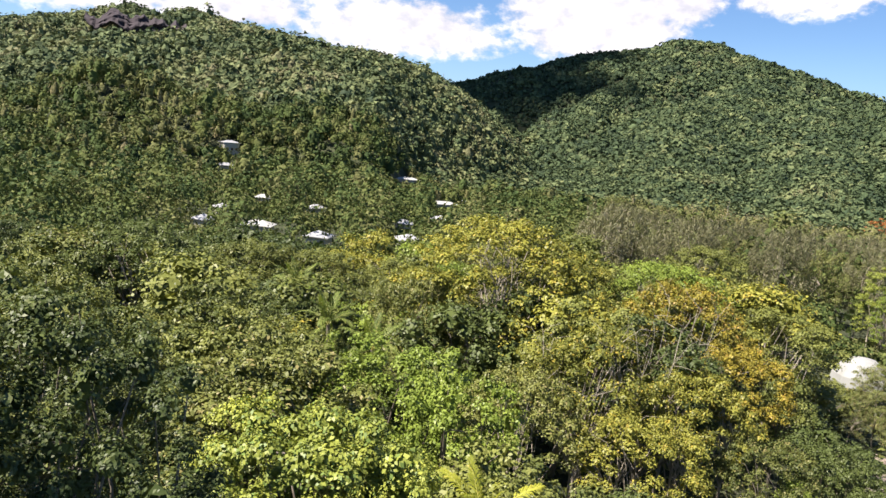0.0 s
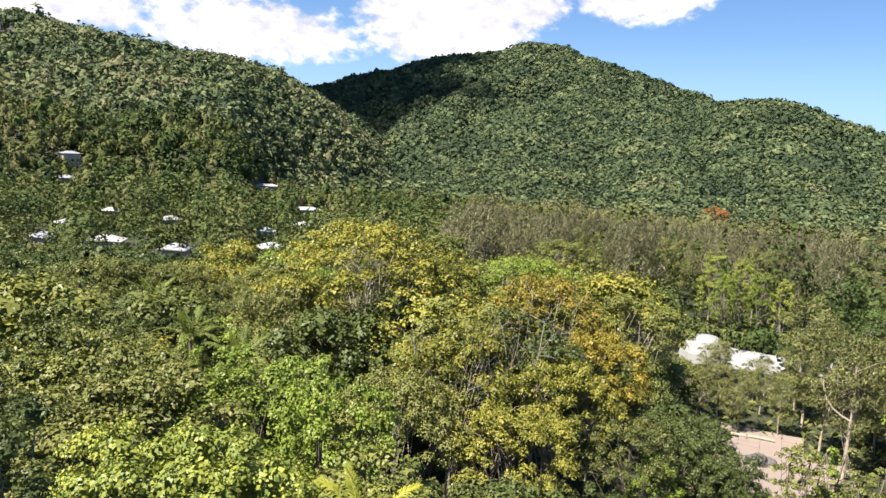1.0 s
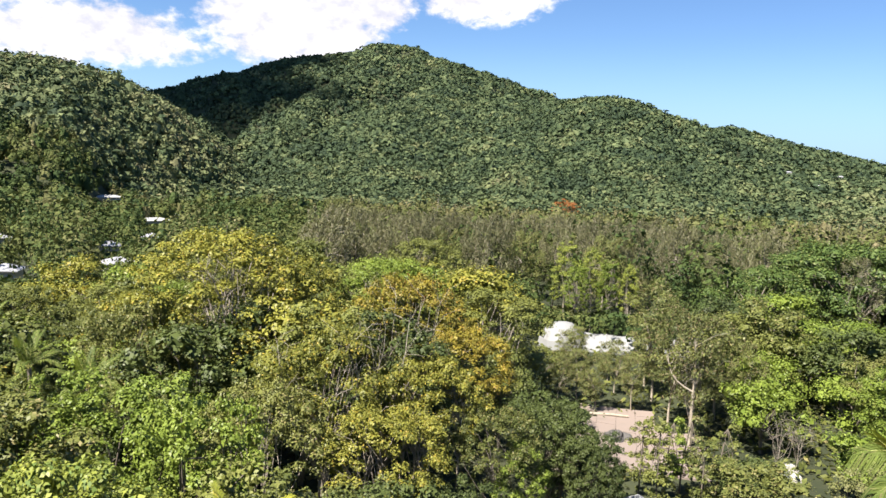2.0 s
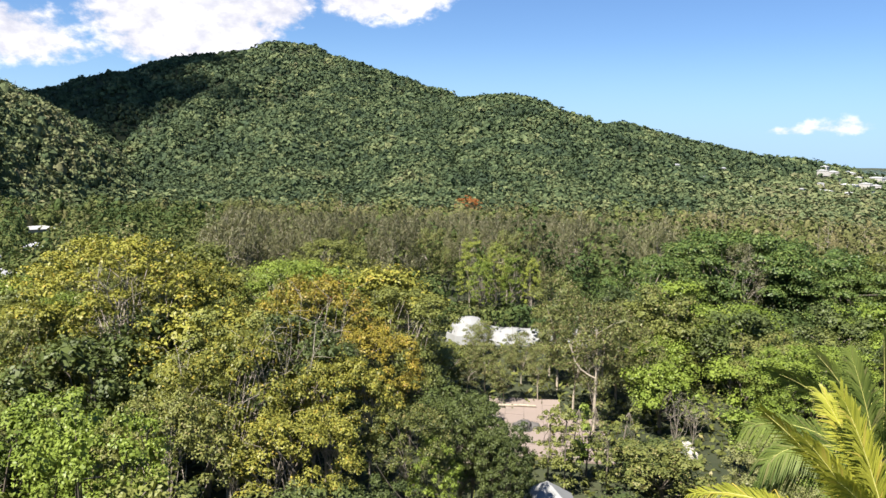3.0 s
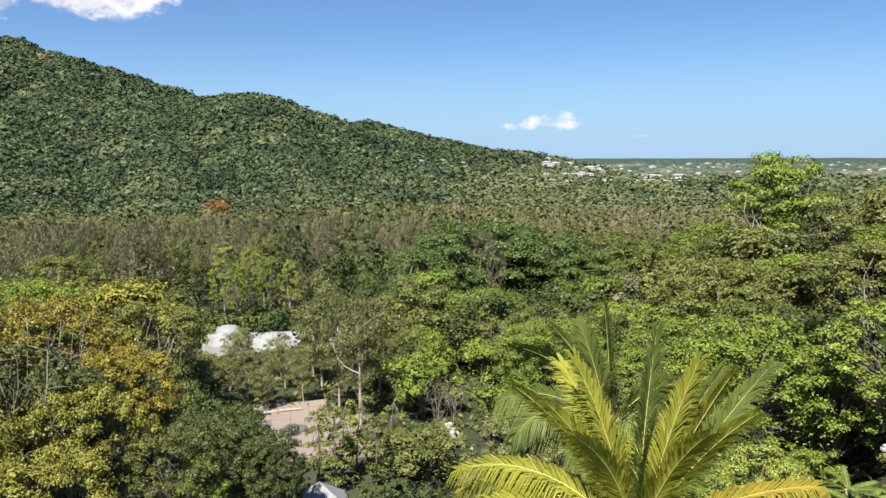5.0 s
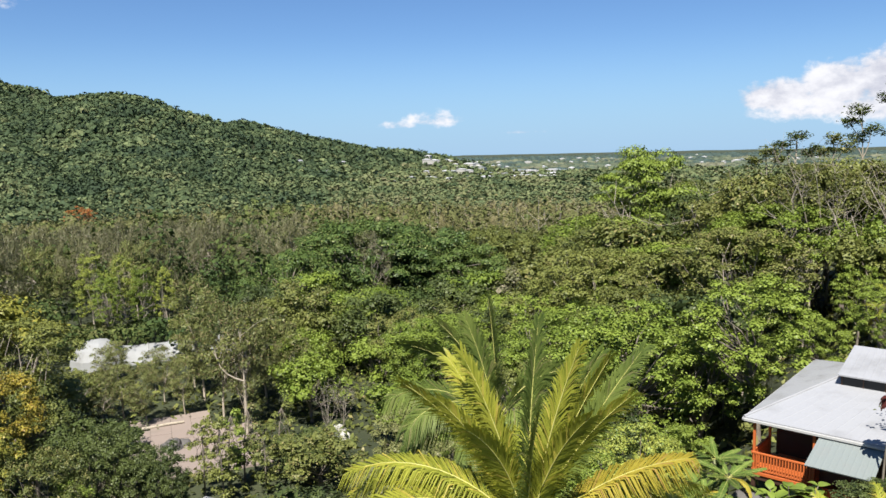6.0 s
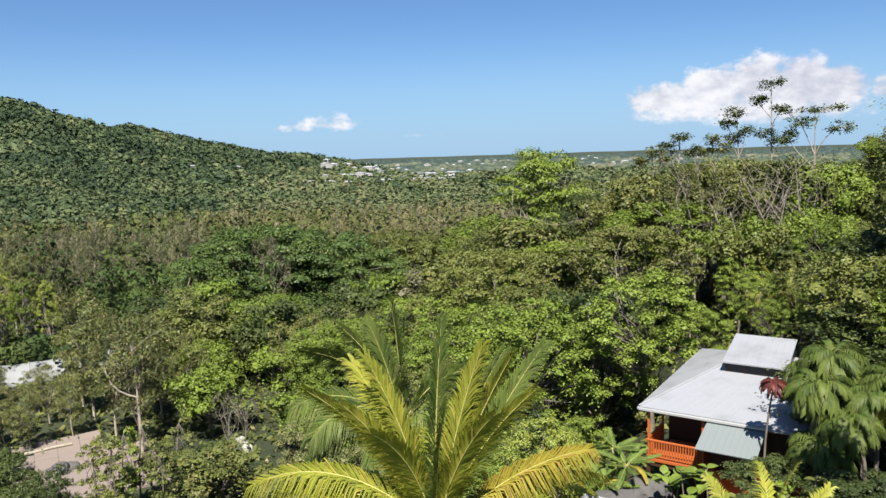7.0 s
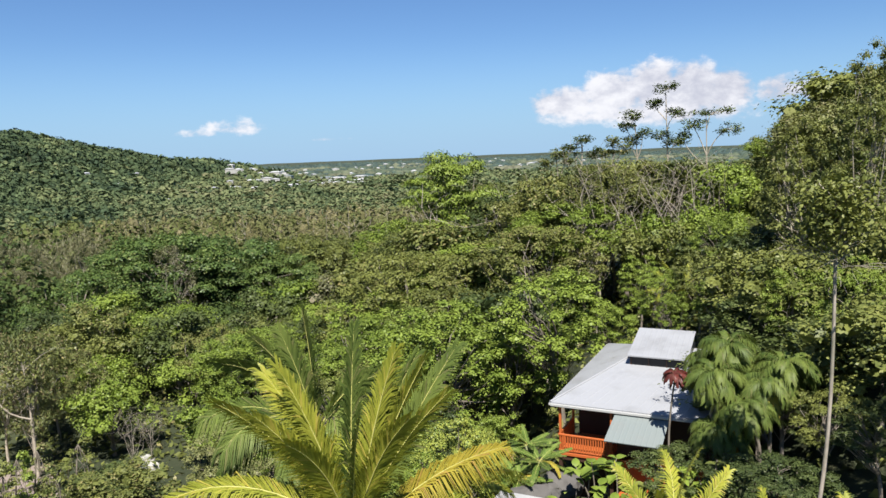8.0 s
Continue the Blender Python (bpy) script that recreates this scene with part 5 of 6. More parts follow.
def palm(x, y, top, label, count=20, length=4.6, leaflet=0.85, pairs=52, mat=None, dry=2, trunk_r=0.15, seed=1, upright=80, low=-35, group="palms", name="palm_tree", hang=0.32, width=0.024, weep=False):
    """A palm: ringed trunk and a head of feather leaves, each with its rib."""
    rng = np.random.default_rng(seed)
    mat = mat or LEAF_PALM
    z = float(height(x, y))
    ob = thing(name, pose(x, y, z), label, "palm", group)
    stem = Pile()
    t = np.linspace(0, 1, 40)
    tall = top - z
    lean = rng.normal(size=2) * 0.25
    path = np.stack([lean[0] * np.sin(t * 3), lean[1] * np.sin(t * 3), -0.5 + (tall + 0.5) * t], -1)
    tube(stem, path, trunk_r * (1.3 - 0.5 * t) * (1 + 0.07 * (np.arange(40) % 2)), 8)
    mesh_part("trunk", stem.mesh("trunk"), BARK_GREY, ob)
    head = path[-1]
    sets = [frond_mesh(seed * 10 + i, length * s, radians(r0), radians(r1), leaflet * s, pairs, hang, width) for i, (s, r0, r1) in
            enumerate([(0.9, 48, -70), (1.0, 26, -82), (1.0, 0, -86), (0.9, -35, -88)] if weep else [(0.95, upright, upright - 28), (1.0, upright - 16, 12), (1.0, upright - 38, -40), (0.95, low + 28, -75)])]
    for k in range(count):
        u = k / max(1, count - 1)
        blade, rib = sets[0 if u < 0.24 else 1 if u < 0.54 else 2 if u < 0.85 else 3]
        w = k * 2.39996 + seed + rng.uniform(-0.15, 0.15)
        m = Matrix.Translation(Vector(head)) @ Matrix.Rotation(w, 4, "Z") @ Matrix.Rotation(radians(rng.uniform(-8, 8)), 4, "Y") @ Matrix.Rotation(radians(rng.uniform(-25, 25)), 4, "X")
        old = k >= count - dry
        f = mesh_part("frond", blade, mat, ob, "yellowing dry frond" if old else "")
        f.matrix_basis = m
        f.material_slots[0].link = "OBJECT"
        f.material_slots[0].material = LEAF_PALM_DRY if old else mat
        mesh_part("rib", rib, mat if weep else RIB, f)
    return ob


coconut_palm(14.0, 9.7, 20.7, [(90, 87, 80, 5.2), (180, 78, 62, 5.0), (180, 66, 30, 4.9), (0, 80, 70, 5.0), (0, 64, 54, 5.4), (0, 72, 56, 4.8), (200, 72, 44, 4.6), (340, 70, 40, 4.6), (270, 76, 50, 4.2), (300, 70, 40, 4.4), (240, 70, 30, 4.4),
                                (150, 74, 48, 4.8), (30, 74, 50, 4.8), (180, 50, -30, 5.0), (190, 40, -45, 5.2), (170, 44, -40, 5.0), (200, 28, -60, 5.0), (185, 14, -60, 4.8), (215, 40, -55, 4.8), (215, 18, -68, 4.8), (165, 22, -55, 5.0),
                                (0, 46, -20, 4.6), (10, 34, -45, 4.6), (350, 30, -50, 4.4), (20, 18, -60, 4.4), (340, 44, -40, 4.4), (260, 36, -60, 4.4), (285, 20, -70, 4.4), (310, 30, -60, 4.4), (90, 52, -20, 4.6), (70, 30, -50, 4.6),
                                (115, 30, -50, 4.6), (355, 46, 8, 4.4), (8, 20, -40, 4.2)], "coconut palm with long arching yellow-green fronds", 3, -54, (32, 33))
coconut_palm(16.8, 12.7, 22.0, [(90, 87, 80, 3.6), (180, 80, 66, 3.4), (180, 64, 10, 3.6), (190, 50, -30, 3.6), (215, 44, -50, 3.4), (20, 56, -20, 3.0), (110, 64, 20, 3.4), (150, 34, -60, 3.4), (200, 24, -70, 3.4), (250, 44, -60, 3.2),
                                (320, 34, -60, 3.0), (40, 34, -50, 3.2), (150, 72, 30, 3.6)], "smaller dark green coconut palm behind a larger one", 4, -52, (), True)
palm(20.6, 3.4, 18.2, "young coconut palm with yellow-green fronds below the house", 14, 3.3, 0.7, 60, seed=5)
palm(20.9, 1.3, 17.4, "young coconut palm with yellow-green fronds below the house", 14, 3.0, 0.7, 60, seed=6)
palm(19.4, -1.6, 18.4, "young coconut palm with yellow-green fronds below the house", 12, 3.0, 0.7, 60, seed=8)
for i, (px, py, pt) in enumerate([(34.4, 3.5, 19.6), (35.8, 3.2, 20.6), (33.8, 2.5, 18.5), (34.8, 1.6, 19.4), (36.4, 4.0, 19.6), (34.0, 3.3, 17.2), (35.2, 0.8, 20.0)]):
    palm(px, py, pt, "dark green palm with drooping feathery fronds beside the roof", 28, 1.7, 0.5, 46, LEAF_PALM_DARK, 1, 0.08, seed=11 + i, hang=0.75, width=0.02, weep=True)
palm(59.3, 9.0, 18.0, "pale green fan-headed palm behind the house", 14, 3.2, 0.8, 34, LEAF_PALM, 2, seed=14)
palm(61.0, 6.0, 17.5, "dark green fan-headed palm behind the house", 14, 3.0, 0.8, 34, LEAF_PALM_DARK, 2, seed=15)
palm(-0.9, 22.6, 17.2, "low palm among the broadleaf trees", 12, 2.4, 0.6, 40, LEAF_PALM, 1, seed=16)
palm(-14.0, 47.0, 16.2, "dull green palm among the broadleaf trees", 14, 2.6, 0.6, 34, LEAF_PALM_DARK, 0, seed=17)
palm(-10.5, 46.0, 15.2, "dull green palm among the broadleaf trees", 14, 2.6, 0.6, 34, LEAF_PALM_DARK, 0, seed=18)
palm(-19.0, 55.0, 16.6, "dull green palm with upright spear leaves", 12, 2.6, 0.5, 34, LEAF_PALM_DARK, 0, seed=19)
palm(34.2, 5.3, 19.45, "slender palm lily with hanging red-brown leaves", 34, 0.75, 0.14, 24, LEAF_RED, 0, 0.045, seed=21, name="cordyline", group="", hang=0.8, width=0.05, weep=True)
palm(35.2, 2.2, 17.9, "slender palm lily with hanging red-brown leaves", 28, 0.95, 0.25, 22, LEAF_RED, 0, 0.045, seed=22, name="cordyline", group="", hang=0.8, width=0.05, weep=True)
for i, (az, r, pt) in enumerate([(70.6, 35.6, 14.5), (68.9, 35.0, 13.8), (67.4, 36.0, 13.6), (69.6, 37.4, 14.6), (66.0, 34.0, 12.4)]):
    px, py, _ = polar(az, r)
    palm(px, py, pt, "tree fern with flat bright green fronds beside the deck", 16, 1.7, 0.30, 70, LEAF_FERN, 1, 0.08, seed=31 + i, upright=30, low=-10, name="tree_fern", group="tree ferns", hang=0.12, width=0.02)


# ---- built things ----
def box(bm, x0, x1, y0, y1, z0, z1, bevel=0.0):
    """A block between two corners."""
    made = bmesh.ops.create_cube(bm, size=1.0, matrix=Matrix.Translation(((x0 + x1) / 2, (y0 + y1) / 2, (z0 + z1) / 2)) @ Matrix.Diagonal((x1 - x0, y1 - y0, z1 - z0, 1)))
    if bevel:
        edges = {e for v in made["verts"] for e in v.link_edges}
        bmesh.ops.bevel(bm, geom=list(edges), offset=bevel, segments=1, affect="EDGES")


def block(name, ob, mat, *size, bevel=0.01, label=""):
    bm = bmesh.new()
    box(bm, *size, bevel=bevel)
    return part(name, bm, mat, ob, label)


def sheet(name, ob, mat, corners, thick=0.06, ribs=0, label=""):
    """A roof plane between four corners (eave, eave, top, top) with thickness and standing ribs from eave to top."""
    bm = bmesh.new()
    a, b, c, d = [Vector(p) for p in corners]
    up = (b - a).cross(d - a).normalized()
    if up.z < 0:
        up = -up

    rows = [(0.0, 0.0)]
    w = 0.02 / max(0.1, (b - a).length)
    for k in range(ribs):
        u = (k + 0.5) / ribs
        rows += [(u - 2 * w, 0.0), (u - w, 0.007), (u + w, 0.007), (u + 2 * w, 0.0)]
    rows.append((1.0, 0.0))
    low = [bm.verts.new(a.lerp(b, u) + up * h) for u, h in rows]
    high = [bm.verts.new(d.lerp(c, u) + up * h) for u, h in rows]
    for k in range(len(rows) - 1):
        bm.faces.new((low[k], low[k + 1], high[k + 1], high[k]))
    under = [bm.verts.new(p - up * thick) for p in (a, b, c, d)]
    bm.faces.new(under)
    bm.faces.new([*low, under[1], under[0]])
    bm.faces.new([*high, under[2], under[3]])
    bm.faces.new((low[0], high[0], under[3], under[0]))
    bm.faces.new((low[-1], high[-1], under[2], under[1]))
    bmesh.ops.recalc_face_normals(bm, faces=bm.faces)
    return part(name, bm, mat, ob, label)


def tree_house():
    """The timber house on the slope, with its deck, hipped white roof, raised skylight roof and grey awning."""
    ob = thing("house", pose(0, 0, 0), "two-storey orange timber house with white sheet roof on the slope", "house")
    e, top = 16.84, 17.75
    ex, bx, ly, ry, crest = 35.75, 48.3, 11.95, 2.6, 45.3
    hip = ly - 3.3
    sheet("roof", ob, ROOF_WHITE, [(ex, ry, e), (ex, ly, e), (crest, hip, top), (crest, ry, top)], ribs=16, label="broad white sheet roof slope")
    sheet("roof", ob, ROOF_WHITE, [(bx, ry, e), (bx, ly, e), (crest + 0.01, hip, top), (crest + 0.01, ry, top)], ribs=14)
    sheet("roof", ob, ROOF_WORN, [(ex + 0.02, ly + 0.004, e), (bx - 0.02, ly + 0.004, e), (crest + 0.06, hip + 0.03, top), (crest - 0.06, hip + 0.03, top)], ribs=22, label="weathered grey-white hip of the roof")
    stem = Pile()
    tube(stem, [(ex, ly, e + 0.02), (crest, hip, top + 0.02)], [0.06, 0.06], 6)
    mesh_part("ridge_cap", stem.mesh("ridge_cap"), ROOF_WHITE, ob)
    block("skylight_band", ob, GLASS_DARK, 41.9, 45.9, 6.0, 9.12, 17.0, 17.97, label="black glazed window band")
    for y in (6.05, 7.05, 8.05, 9.05):
        block("mullion", ob, WOOD_DARK, 41.86, 41.895, y - 0.03, y + 0.03, 17.0, 17.96)
    sheet("upper_roof", ob, ROOF_WHITE, [(41.6, 5.85, 18.04), (41.6, 9.2, 18.04), (46.3, 9.45, 18.56), (46.3, 6.05, 18.56)], 0.07, 10, "raised white roof over a dark window band")
    sheet("awning", ob, ROOF_GREY, [(33.95, 5.95, 15.86), (33.95, 8.68, 15.86), (36.1, 8.54, 16.72), (36.1, 5.9, 16.72)], 0.05, 10, "grey sheet awning")
    bm = bmesh.new()
    box(bm, ex - 0.08, ex + 0.02, ry, ly, e - 0.2, e - 0.06, 0.02)
    part("gutter", bm, ROOF_PALE, ob, "pale front gutter")
    bm = bmesh.new()
    box(bm, ex, bx, ly + 0.003, ly + 0.1, e - 0.2, e - 0.06, 0.02)
    part("gutter", bm, ROOF_PALE, ob)
    ground = 10.2
    block("back_room", ob, WOOD_DARK, 38.8, 47.6, 3.0, 11.3, ground, 16.75, label="dark timber walls")
    block("lower_wall", ob, WOOD_ORANGE, 36.6, 38.7, 3.2, 8.6, ground, 13.85, label="orange timber lower wall")
    block("front_wall", ob, WOOD_DARK, 36.5, 38.75, 3.1, 8.65, 14.12, 16.7, label="dark front room under the awning")
    block("deck", ob, WOOD_ORANGE, 35.9, 38.7, 8.7, 11.6, 13.95, 14.1, label="orange timber deck")
    for y in np.arange(8.8, 11.55, 0.14):
        block("deck_board", ob, WOOD_ORANGE, 35.92, 38.7, float(y), float(y) + 0.125, 14.104, 14.125, bevel=0.0)
    block("deck_beam", ob, WOOD_DARK, 35.98, 36.12, 8.7, 11.6, 13.68, 13.945)
    for x, y in ((36.0, 11.5), (36.0, 8.8), (38.4, 11.5)):
        block("post", ob, WOOD_ORANGE, x - 0.06, x + 0.06, y - 0.06, y + 0.06, 14.13, 16.75, label="orange deck post")
        block("stilt", ob, WOOD_DARK, x - 0.09, x + 0.09, y - 0.09, y + 0.09, ground - 2.0, 13.94)

    def railing(x0, y0, x1, y1):
        rail = block("railing", ob, WOOD_ORANGE, min(x0, x1) - 0.05, max(x0, x1) + 0.05, min(y0, y1) - 0.05, max(y0, y1) + 0.05, 15.03, 15.12, label="orange timber railing")
        block("bottom_rail", rail, WOOD_ORANGE, min(x0, x1) - 0.03, max(x0, x1) + 0.03, min(y0, y1) - 0.03, max(y0, y1) + 0.03, 14.2, 14.27)
        n = int(math.hypot(x1 - x0, y1 - y0) / 0.13)
        for k in range(n):
            x, y = x0 + (x1 - x0) * (k + 0.5) / n, y0 + (y1 - y0) * (k + 0.5) / n
            block("baluster", rail, WOOD_ORANGE, x - 0.032, x + 0.032, y - 0.032, y + 0.032, 14.27, 15.03, bevel=0.0)

    railing(35.92, 8.85, 35.92, 11.55)
    railing(35.97, 11.56, 38.4, 11.56)
    block("bench", ob, WOOD_ORANGE, 37.4, 37.9, 9.4, 10.9, 14.45, 14.52, label="timber bench seat")
    block("lower_deck", ob, WOOD_ORANGE, 34.9, 36.5, 5.2, 8.4, 12.3, 12.42, label="orange lower landing")
    for y in (5.4, 8.2):
        block("stilt", ob, WOOD_DARK, 34.95, 35.1, y - 0.07, y + 0.07, ground - 2.0, 12.29)


tree_house()


def rock(name, x, y, size, seed, mat, label, sink=0.3, flat=0.7):
    bm = bmesh.new()
    bmesh.ops.create_icosphere(bm, subdivisions=3, radius=1.0)
    for v in bm.verts:
        k = 1 + 0.32 * noise.noise(v.co * 1.3 + Vector((seed, 0, 0))) + 0.12 * noise.noise(v.co * 3.7 + Vector((0, seed, 0)))
        v.co = Vector((v.co.x * size * k, v.co.y * size * 0.8 * k, v.co.z * size * flat * k))
    ob = part(name, bm, mat, None, label)
    ob.matrix_world = pose(x, y, float(height(x, y)) + size * flat * (1 - 2 * sink) * 0.5, 0, 0, seed * 40)
    return tagged(ob, category="rock", group="boulders")


rock("boulder", 32.9, 63.2, 1.25, 2, ROCK, "dark grey boulder at the edge of the paving")
rock("boulder", 34.2, 63.6, 0.8, 3, ROCK, "dark grey boulder at the edge of the paving")
rock("boulder", 32.0, 12.0, 1.7, 4, ROCK, "dark boulder below the deck", 0.1)
rock("boulder", 33.4, 10.9, 1.2, 8, ROCK, "dark boulder below the deck", 0.1)
rock("boulder", 42.4, 51.6, 1.0, 5, CANVAS, "pale lump of rubble under the dead bush")
rock("boulder", 43.6, 51.0, 0.7, 6, WALL_PALE, "pale lump of rubble under the dead bush")
rock("boulder", 44.8, 53.2, 0.8, 7, WALL_PALE, "pale lump of rubble under the dead bush")
rock("boulder", 41.4, 53.6, 0.6, 9, WALL_PALE, "pale lump of rubble under the dead bush")


def paving():
    """Yard of cast concrete slabs that follow the slope."""
    ob = new("pavement")
    tagged(ob, "pinkish concrete yard of large slabs among the trees", "pavement", kind="structure")
    ob.matrix_world = pose(30.2, 60.0, 0, 0, 0, -27)
    back = ob.matrix_world
    for i in range(-1, 5):
        for j in range(-2, 8):
            w = 2.0
            bm = bmesh.new()
            pts = []
            for u, v in ((0.006, 0.006), (0.994, 0.006), (0.994, 0.994), (0.006, 0.994)):
                p = Vector(((i - 0.5 + u) * w, (j - 0.5 + v) * w, 0))
                q = back @ p
                pts.append(Vector((p.x, p.y, float(height(q.x, q.y)) + 0.16 + 0.008 * ((i * 7 + j * 3) % 4))))
            if (i in (-1, 4) and j % 3 == 0) or (i > 2 and j > 4):
                bm.free()
                continue
            low = [bm.verts.new(p - Vector((0, 0, 0.5))) for p in pts]
            high = [bm.verts.new(p) for p in pts]
            bm.faces.new(high)
            for k in range(4):
                bm.faces.new((low[k], low[(k + 1) % 4], high[(k + 1) % 4], high[k]))
            part("slab", bm, PAVING, ob)


paving()


def log(az, r, length, turn):
    """A fallen pale trunk at the back of the yard."""
    x, y, _ = polar(az, r)
    stem = Pile()
    t = np.linspace(-0.5, 0.5, 8)
    tube(stem, np.stack([t * length, 0.05 * np.sin(t * 9), 0.02 * np.cos(t * 7)], -1), 0.16 * (1 - 0.25 * t), 9)
    ob = mesh_part("log", stem.mesh("log"), BARK_PALE)
    ob.matrix_world = pose(x, y, float(height(x, y)) + 0.3, 0, 0, turn)
    tagged(ob, "fallen pale tree trunk at the back of the yard", "log")


log(26.9, 79.0, 4.2, -20)


def dome_tent():
    """White membrane hall: a rounded end and a long vault over hoops."""
    ob = thing("dome_tent", pose(42.9, 101.2, float(height(42.9, 101.2)), 0, 0, -28), "white membrane dome with a long low vaulted wing", "tent")
    rad, hgt = 3.9, 3.85
    bm = bmesh.new()
    n, m = 9, 4
    rings = []
    for i in range(m + 1):
        a = math.pi / 2 * i / m
        rings.append([bm.verts.new((rad * math.cos(a) * math.cos(2 * math.pi * k / n), rad * math.cos(a) * math.sin(2 * math.pi * k / n), -0.3 + (hgt + 0.3) * math.sin(a) ** 0.9)) for k in range(n)])
    for i in range(m):
        for k in range(n):
            bm.faces.new((rings[i][k], rings[i][(k + 1) % n], rings[i + 1][(k + 1) % n], rings[i + 1][k]))
    bmesh.ops.remove_doubles(bm, verts=bm.verts, dist=0.001)
    part("dome", bm, CANVAS, ob, "faceted white membrane dome")
    bm = bmesh.new()
    prev = None
    for s in range(9):
        x = 3.2 + s * 1.6
        lift = 2.45 + (0.10 if s % 2 == 0 else -0.06)
        row = [bm.verts.new((x, 3.2 * math.cos(math.pi * k / 10), max(-0.3, lift * math.sin(math.pi * k / 10) - 0.1))) for k in range(11)]
        if prev:
            for k in range(10):
                bm.faces.new((prev[k], prev[k + 1], row[k + 1], row[k]))
        prev = row
    bm.faces.new(prev)
    part("vault", bm, CANVAS, ob, "long white membrane vault")
    for s in range(0, 9, 2):
        hoop = Pile()
        w = np.linspace(0, np.pi, 12)
        tube(hoop, np.stack([np.full(12, 3.2 + s * 1.6), 3.26 * np.cos(w), 2.60 * np.sin(w) - 0.1], -1), np.full(12, 0.05), 5)
        mesh_part("hoop", hoop.mesh("hoop"), ROOF_PALE, ob)
    block("end_wall", ob, WALL_PALE, 16.1, 19.0, -2.6, 2.6, -0.3, 2.5, label="pale end annexe")


dome_tent()


def gazebo(x, y):
    z = float(height(x, y))
    ob = thing("gazebo", pose(x, y, z, 0, 0, -20), "white pyramid canopy on four thin posts", "gazebo")
    bm = bmesh.new()
    top, h = bm.verts.new((0, 0, 8.28 - z)), 2.1
    low = [bm.verts.new((sx * h, sy * h, 2.3)) for sx, sy in ((-1, -1), (1, -1), (1, 1), (-1, 1))]
    skirt = [bm.verts.new((v.co.x, v.co.y, 2.05)) for v in low]
    for k in range(4):
        bm.faces.new((low[k], low[(k + 1) % 4], top))
        bm.faces.new((skirt[k], skirt[(k + 1) % 4], low[(k + 1) % 4], low[k]))
    part("canopy", bm, CANVAS, ob, "white pyramid canopy")
    for sx, sy in ((-1, -1), (1, -1), (1, 1), (-1, 1)):
        block("post", ob, ROOF_PALE, sx * 1.98 - 0.03, sx * 1.98 + 0.03, sy * 1.98 - 0.03, sy * 1.98 + 0.03, -0.2, 2.1)


gazebo(23.7, 41.7)


def cottage(x, y, wide, deep, turn, roof_mat, label, group="", storey=3.0, rise=1.5, name="cottage", windows=True):
    """A small house with a hipped roof."""
    z = float(height(x, y))
    ob = thing(name, pose(x, y, z, 0, 0, turn), label, "house", group)
    block("wall", ob, WALL_PALE, -wide / 2, wide / 2, -deep / 2, deep / 2, -2.0, storey)
    bm = bmesh.new()
    a, b = wide / 2 + 0.6, deep / 2 + 0.6
    low = [bm.verts.new(p) for p in ((-a, -b, storey), (a, -b, storey), (a, b, storey), (-a, b, storey))]
    deck = [bm.verts.new((v.co.x, v.co.y, storey + 0.18)) for v in low]
    r0, r1 = bm.verts.new((-max(0.2, a - b), 0, storey + rise)), bm.verts.new((max(0.2, a - b), 0, storey + rise))
    bm.faces.new(low[::-1])
    for k in range(4):
        bm.faces.new((low[k], low[(k + 1) % 4], deck[(k + 1) % 4], deck[k]))
    bm.faces.new((deck[0], deck[1], r1, r0))
    bm.faces.new((deck[2], deck[3], r0, r1))
    bm.faces.new((deck[1], deck[2], r1))
    bm.faces.new((deck[3], deck[0], r0))
    part("roof", bm, roof_mat, ob)
    if windows:
        for k in range(3):
            u = (k - 1) * wide * 0.3
            w = block("window", ob, WOOD_DARK, u - 0.6, u + 0.6, -deep / 2 - 0.03, -deep / 2 + 0.05, 0.9, 2.1)


for i, (az, d, w, l, turn) in enumerate(FAR_HOUSES):
    x, y, _ = polar(az, d)
    cottage(x, y, w, l, -az + turn, ROOF_WHITE if i % 3 else ROOF_PALE, "pale-roofed house among the hillside trees", "hillside houses", storey=4.6, rise=1.3)
cottage(-39, 47, 8, 6, 30, ROOF_WHITE, "white-walled house behind the dark trees", storey=3.2)
bm = bmesh.new()
box(bm, 27.7, 30.2, 8.4, 12.6, 14.2, 14.32, 0.02)
shed = thing("shed", pose(0, 0, 0), "low shed with a flat grey sheet roof below the deck", "shed")
part("roof", bm, ROOF_PALE, shed)
block("wall", shed, WOOD_DARK, 28.0, 29.9, 8.7, 12.3, 4.6, 14.195)
rng_town = np.random.default_rng(5)
for k in range(110):
    close = k < 40
    az = rng_town.uniform(47.6, 58) if close else rng_town.uniform(46, 76)
    d = rng_town.uniform(1360, 1780) if close else rng_town.uniform(1500, 3300)
    x, y, _ = polar(az, d)
    big = rng_town.uniform() < (0.6 if close else 0.25)
    cottage(x, y, rng_town.uniform(18, 34) if big else rng_town.uniform(9, 15), rng_town.uniform(14, 24) if big else 11, -az + rng_town.uniform(-25, 25),
            (ROOF_TOWN, ROOF_TOWN, ROOF_PALE, ROOF_GREY)[int(rng_town.integers(0, 4))], "long white-roofed shed of the distant town" if big else "pale-roofed house of the distant town", "town buildings",
            storey=7.5 if big else 6.5, rise=2.4, name="warehouse" if big else "town_house", windows=False)
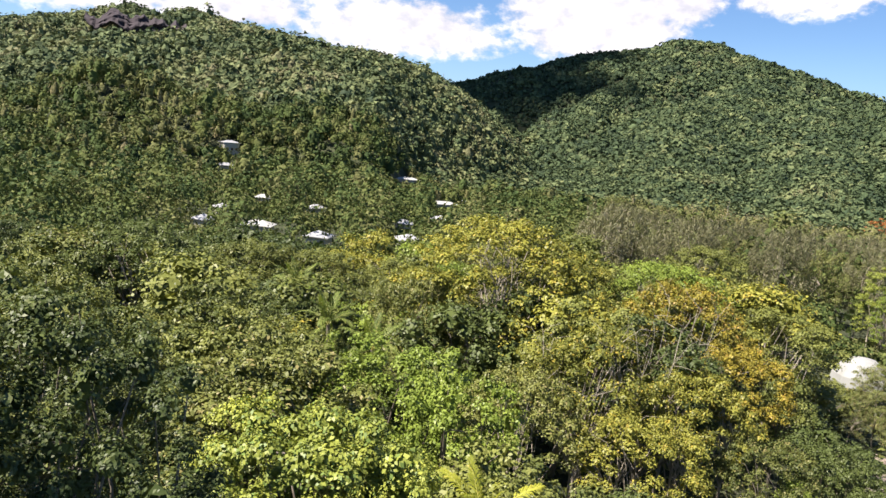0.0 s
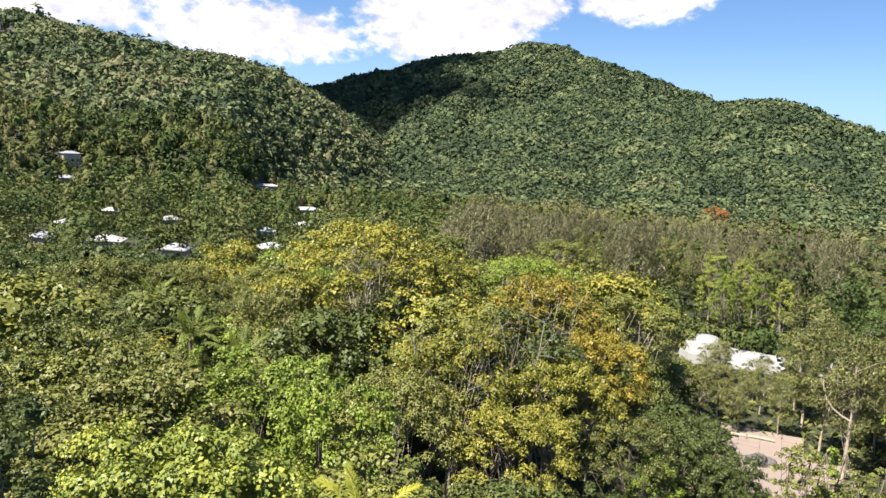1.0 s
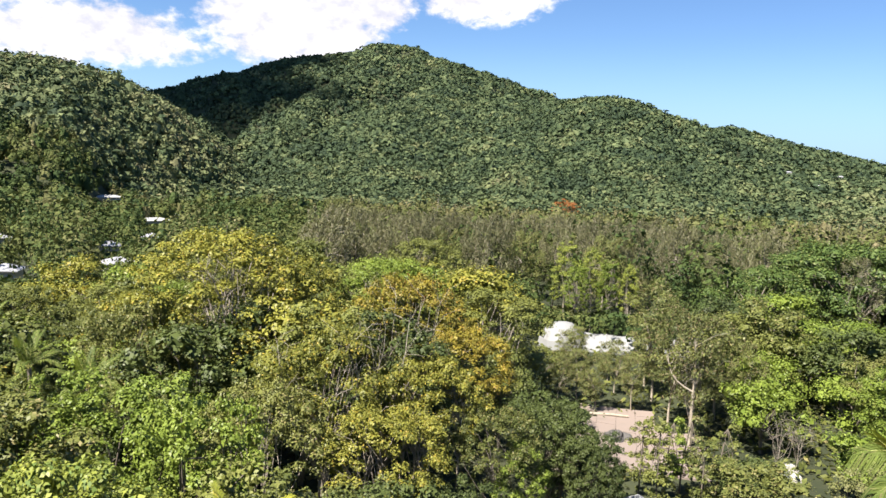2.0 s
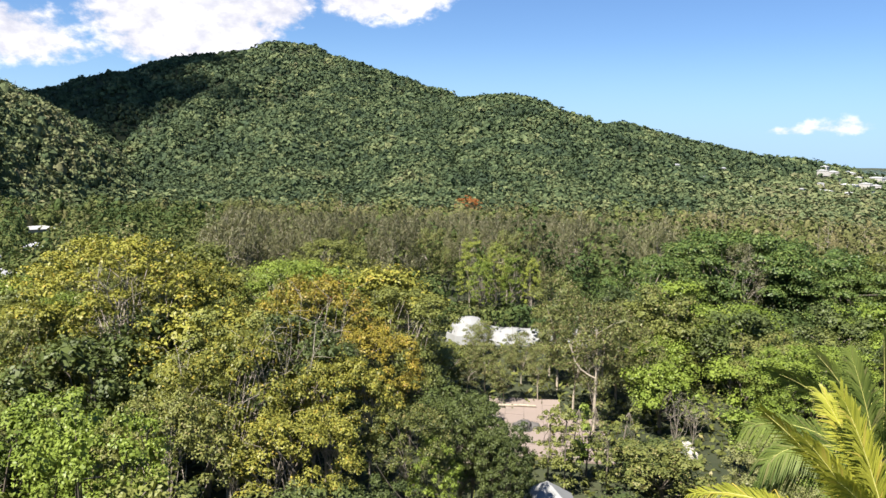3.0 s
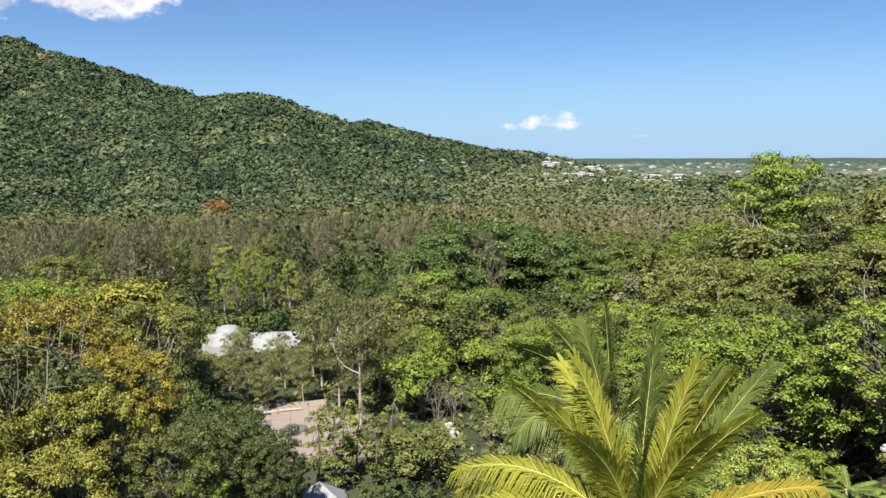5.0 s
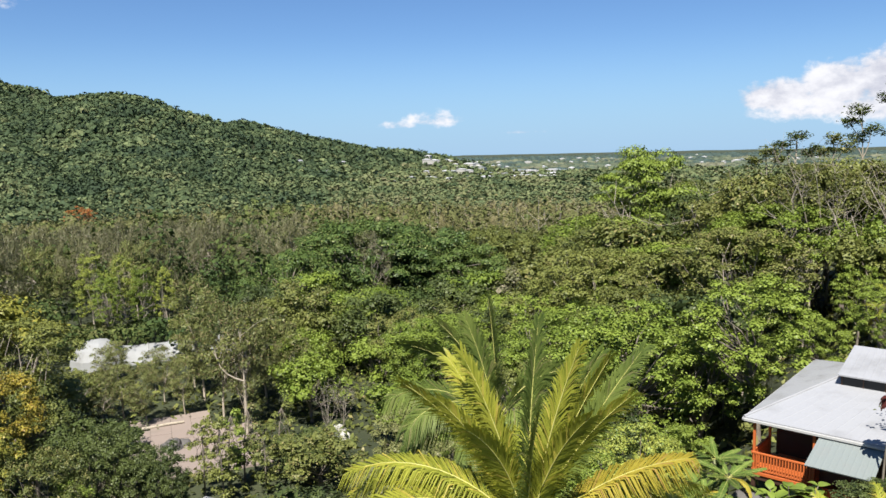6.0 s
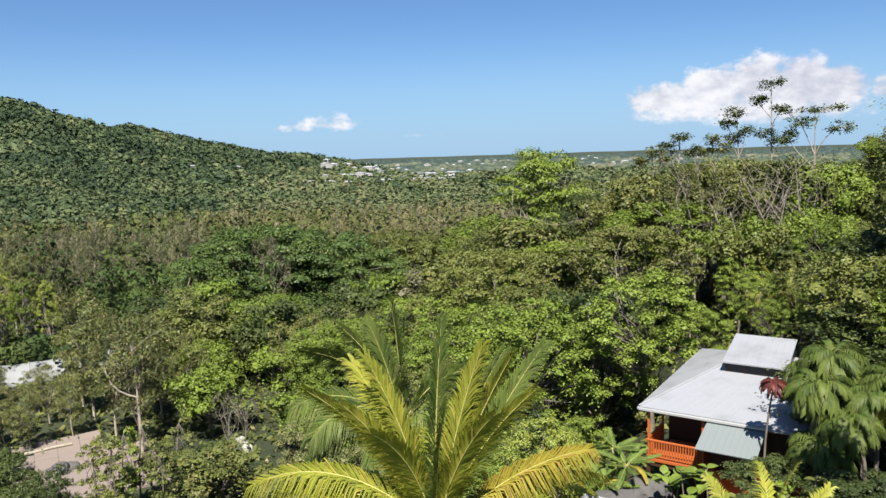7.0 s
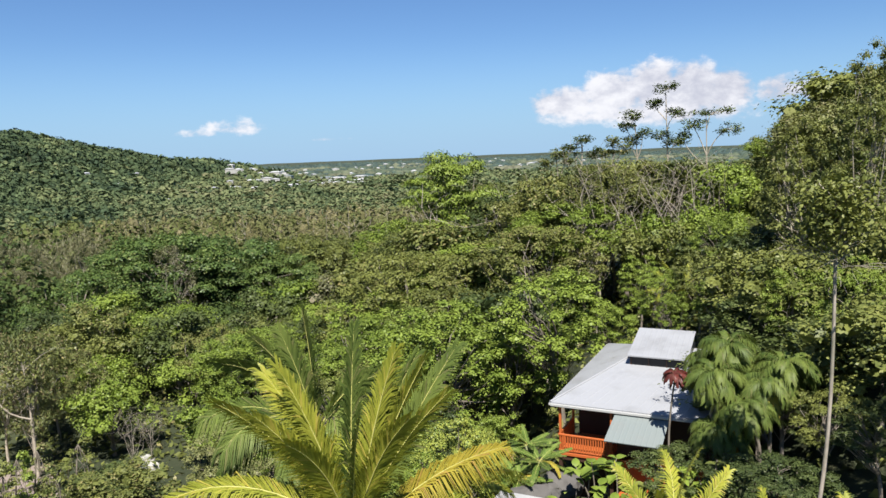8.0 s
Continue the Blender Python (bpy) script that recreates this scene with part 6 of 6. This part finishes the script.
for az, d, w in ((34.0, 520, 6), (33.6, 530, 5), (36.2, 640, 6), (40.5, 760, 12), (43.0, 900, 14), (39.2, 820, 10), (45.0, 1050, 14), (46.5, 1200, 16), (38.0, 1100, 12), (41.2, 1250, 14), (42.4, 1180, 13), (43.8, 1320, 15), (44.6, 1400, 16), (45.6, 1350, 15), (46.8, 1480, 17), (47.6, 1420, 16), (48.6, 1560, 18), (49.4, 1500, 16), (40.0, 1000, 12), (47.0, 1300, 14)):
    x, y, _ = polar(az, d)
    cottage(x, y, w * 0.7, 5, -az, ROOF_WHITE, "white-roofed house at the foot of the mountain", "foothill houses", storey=6.5)


def mast(az, d, tall, label):
    x, y, _ = polar(az, d)
    ob = thing("radio_mast", pose(x, y, float(height(x, y))), label, "mast", "masts")
    for k in range(3):
        p = Pile()
        w = k * 2.094
        tube(p, [(math.cos(w) * 1.2, math.sin(w) * 1.2, -1), (math.cos(w) * 0.3, math.sin(w) * 0.3, tall)], [0.12, 0.08], 4)
        mesh_part("leg", p.mesh("leg"), ROOF_PALE, ob)
    for k in range(1, 10):
        p = Pile()
        s = 1.2 - 0.09 * k
        tube(p, [(s, 0, tall * k / 10), (-s * 0.5, s * 0.87, tall * k / 10), (-s * 0.5, -s * 0.87, tall * k / 10)], [0.06] * 3, 4)
        mesh_part("brace", p.mesh("brace"), ROOF_PALE, ob)


mast(-9.2, 800, 20, "thin lattice radio mast on the ridge")
mast(58.3, 2300, 36, "thin grey mast above the town")
mast(60.5, 2600, 30, "thin grey mast above the town")


def cliff(az, d, wide, high):
    """Bare rock face under the summit."""
    x, y, _ = polar(az, d)
    bm = bmesh.new()
    bmesh.ops.create_grid(bm, x_segments=40, y_segments=14, size=0.5)
    for v in bm.verts:
        u, w = v.co.x, v.co.y
        edge = max(0.0, 1 - (2 * u) ** 4) * max(0.0, 1 - (2 * w) ** 4)
        n = noise.noise(Vector((u * 9, w * 4, 2))) + 0.5 * noise.noise(Vector((u * 23, w * 9, 5)))
        ragged = 0.5 * noise.noise(Vector((u * 6, 3, 1))) + 0.35 * noise.noise(Vector((u * 17, 7, 1)))
        v.co = Vector((u * wide, -14 * edge - 9 * n * edge + w * 24, (w * (1.1 - 2.6 * u * u) + 0.5 + ragged * (0.4 + abs(w))) * high))
    ob = part("rock_face", bm, CLIFF, None, "purple-brown bare rock face below the summit")
    ob.matrix_world = pose(x, y, float(height(x, y)) - 3, 0, 0, -az)
    tagged(ob, category="rock", kind="structure")


cliff(-31.0, 716, 88, 17)
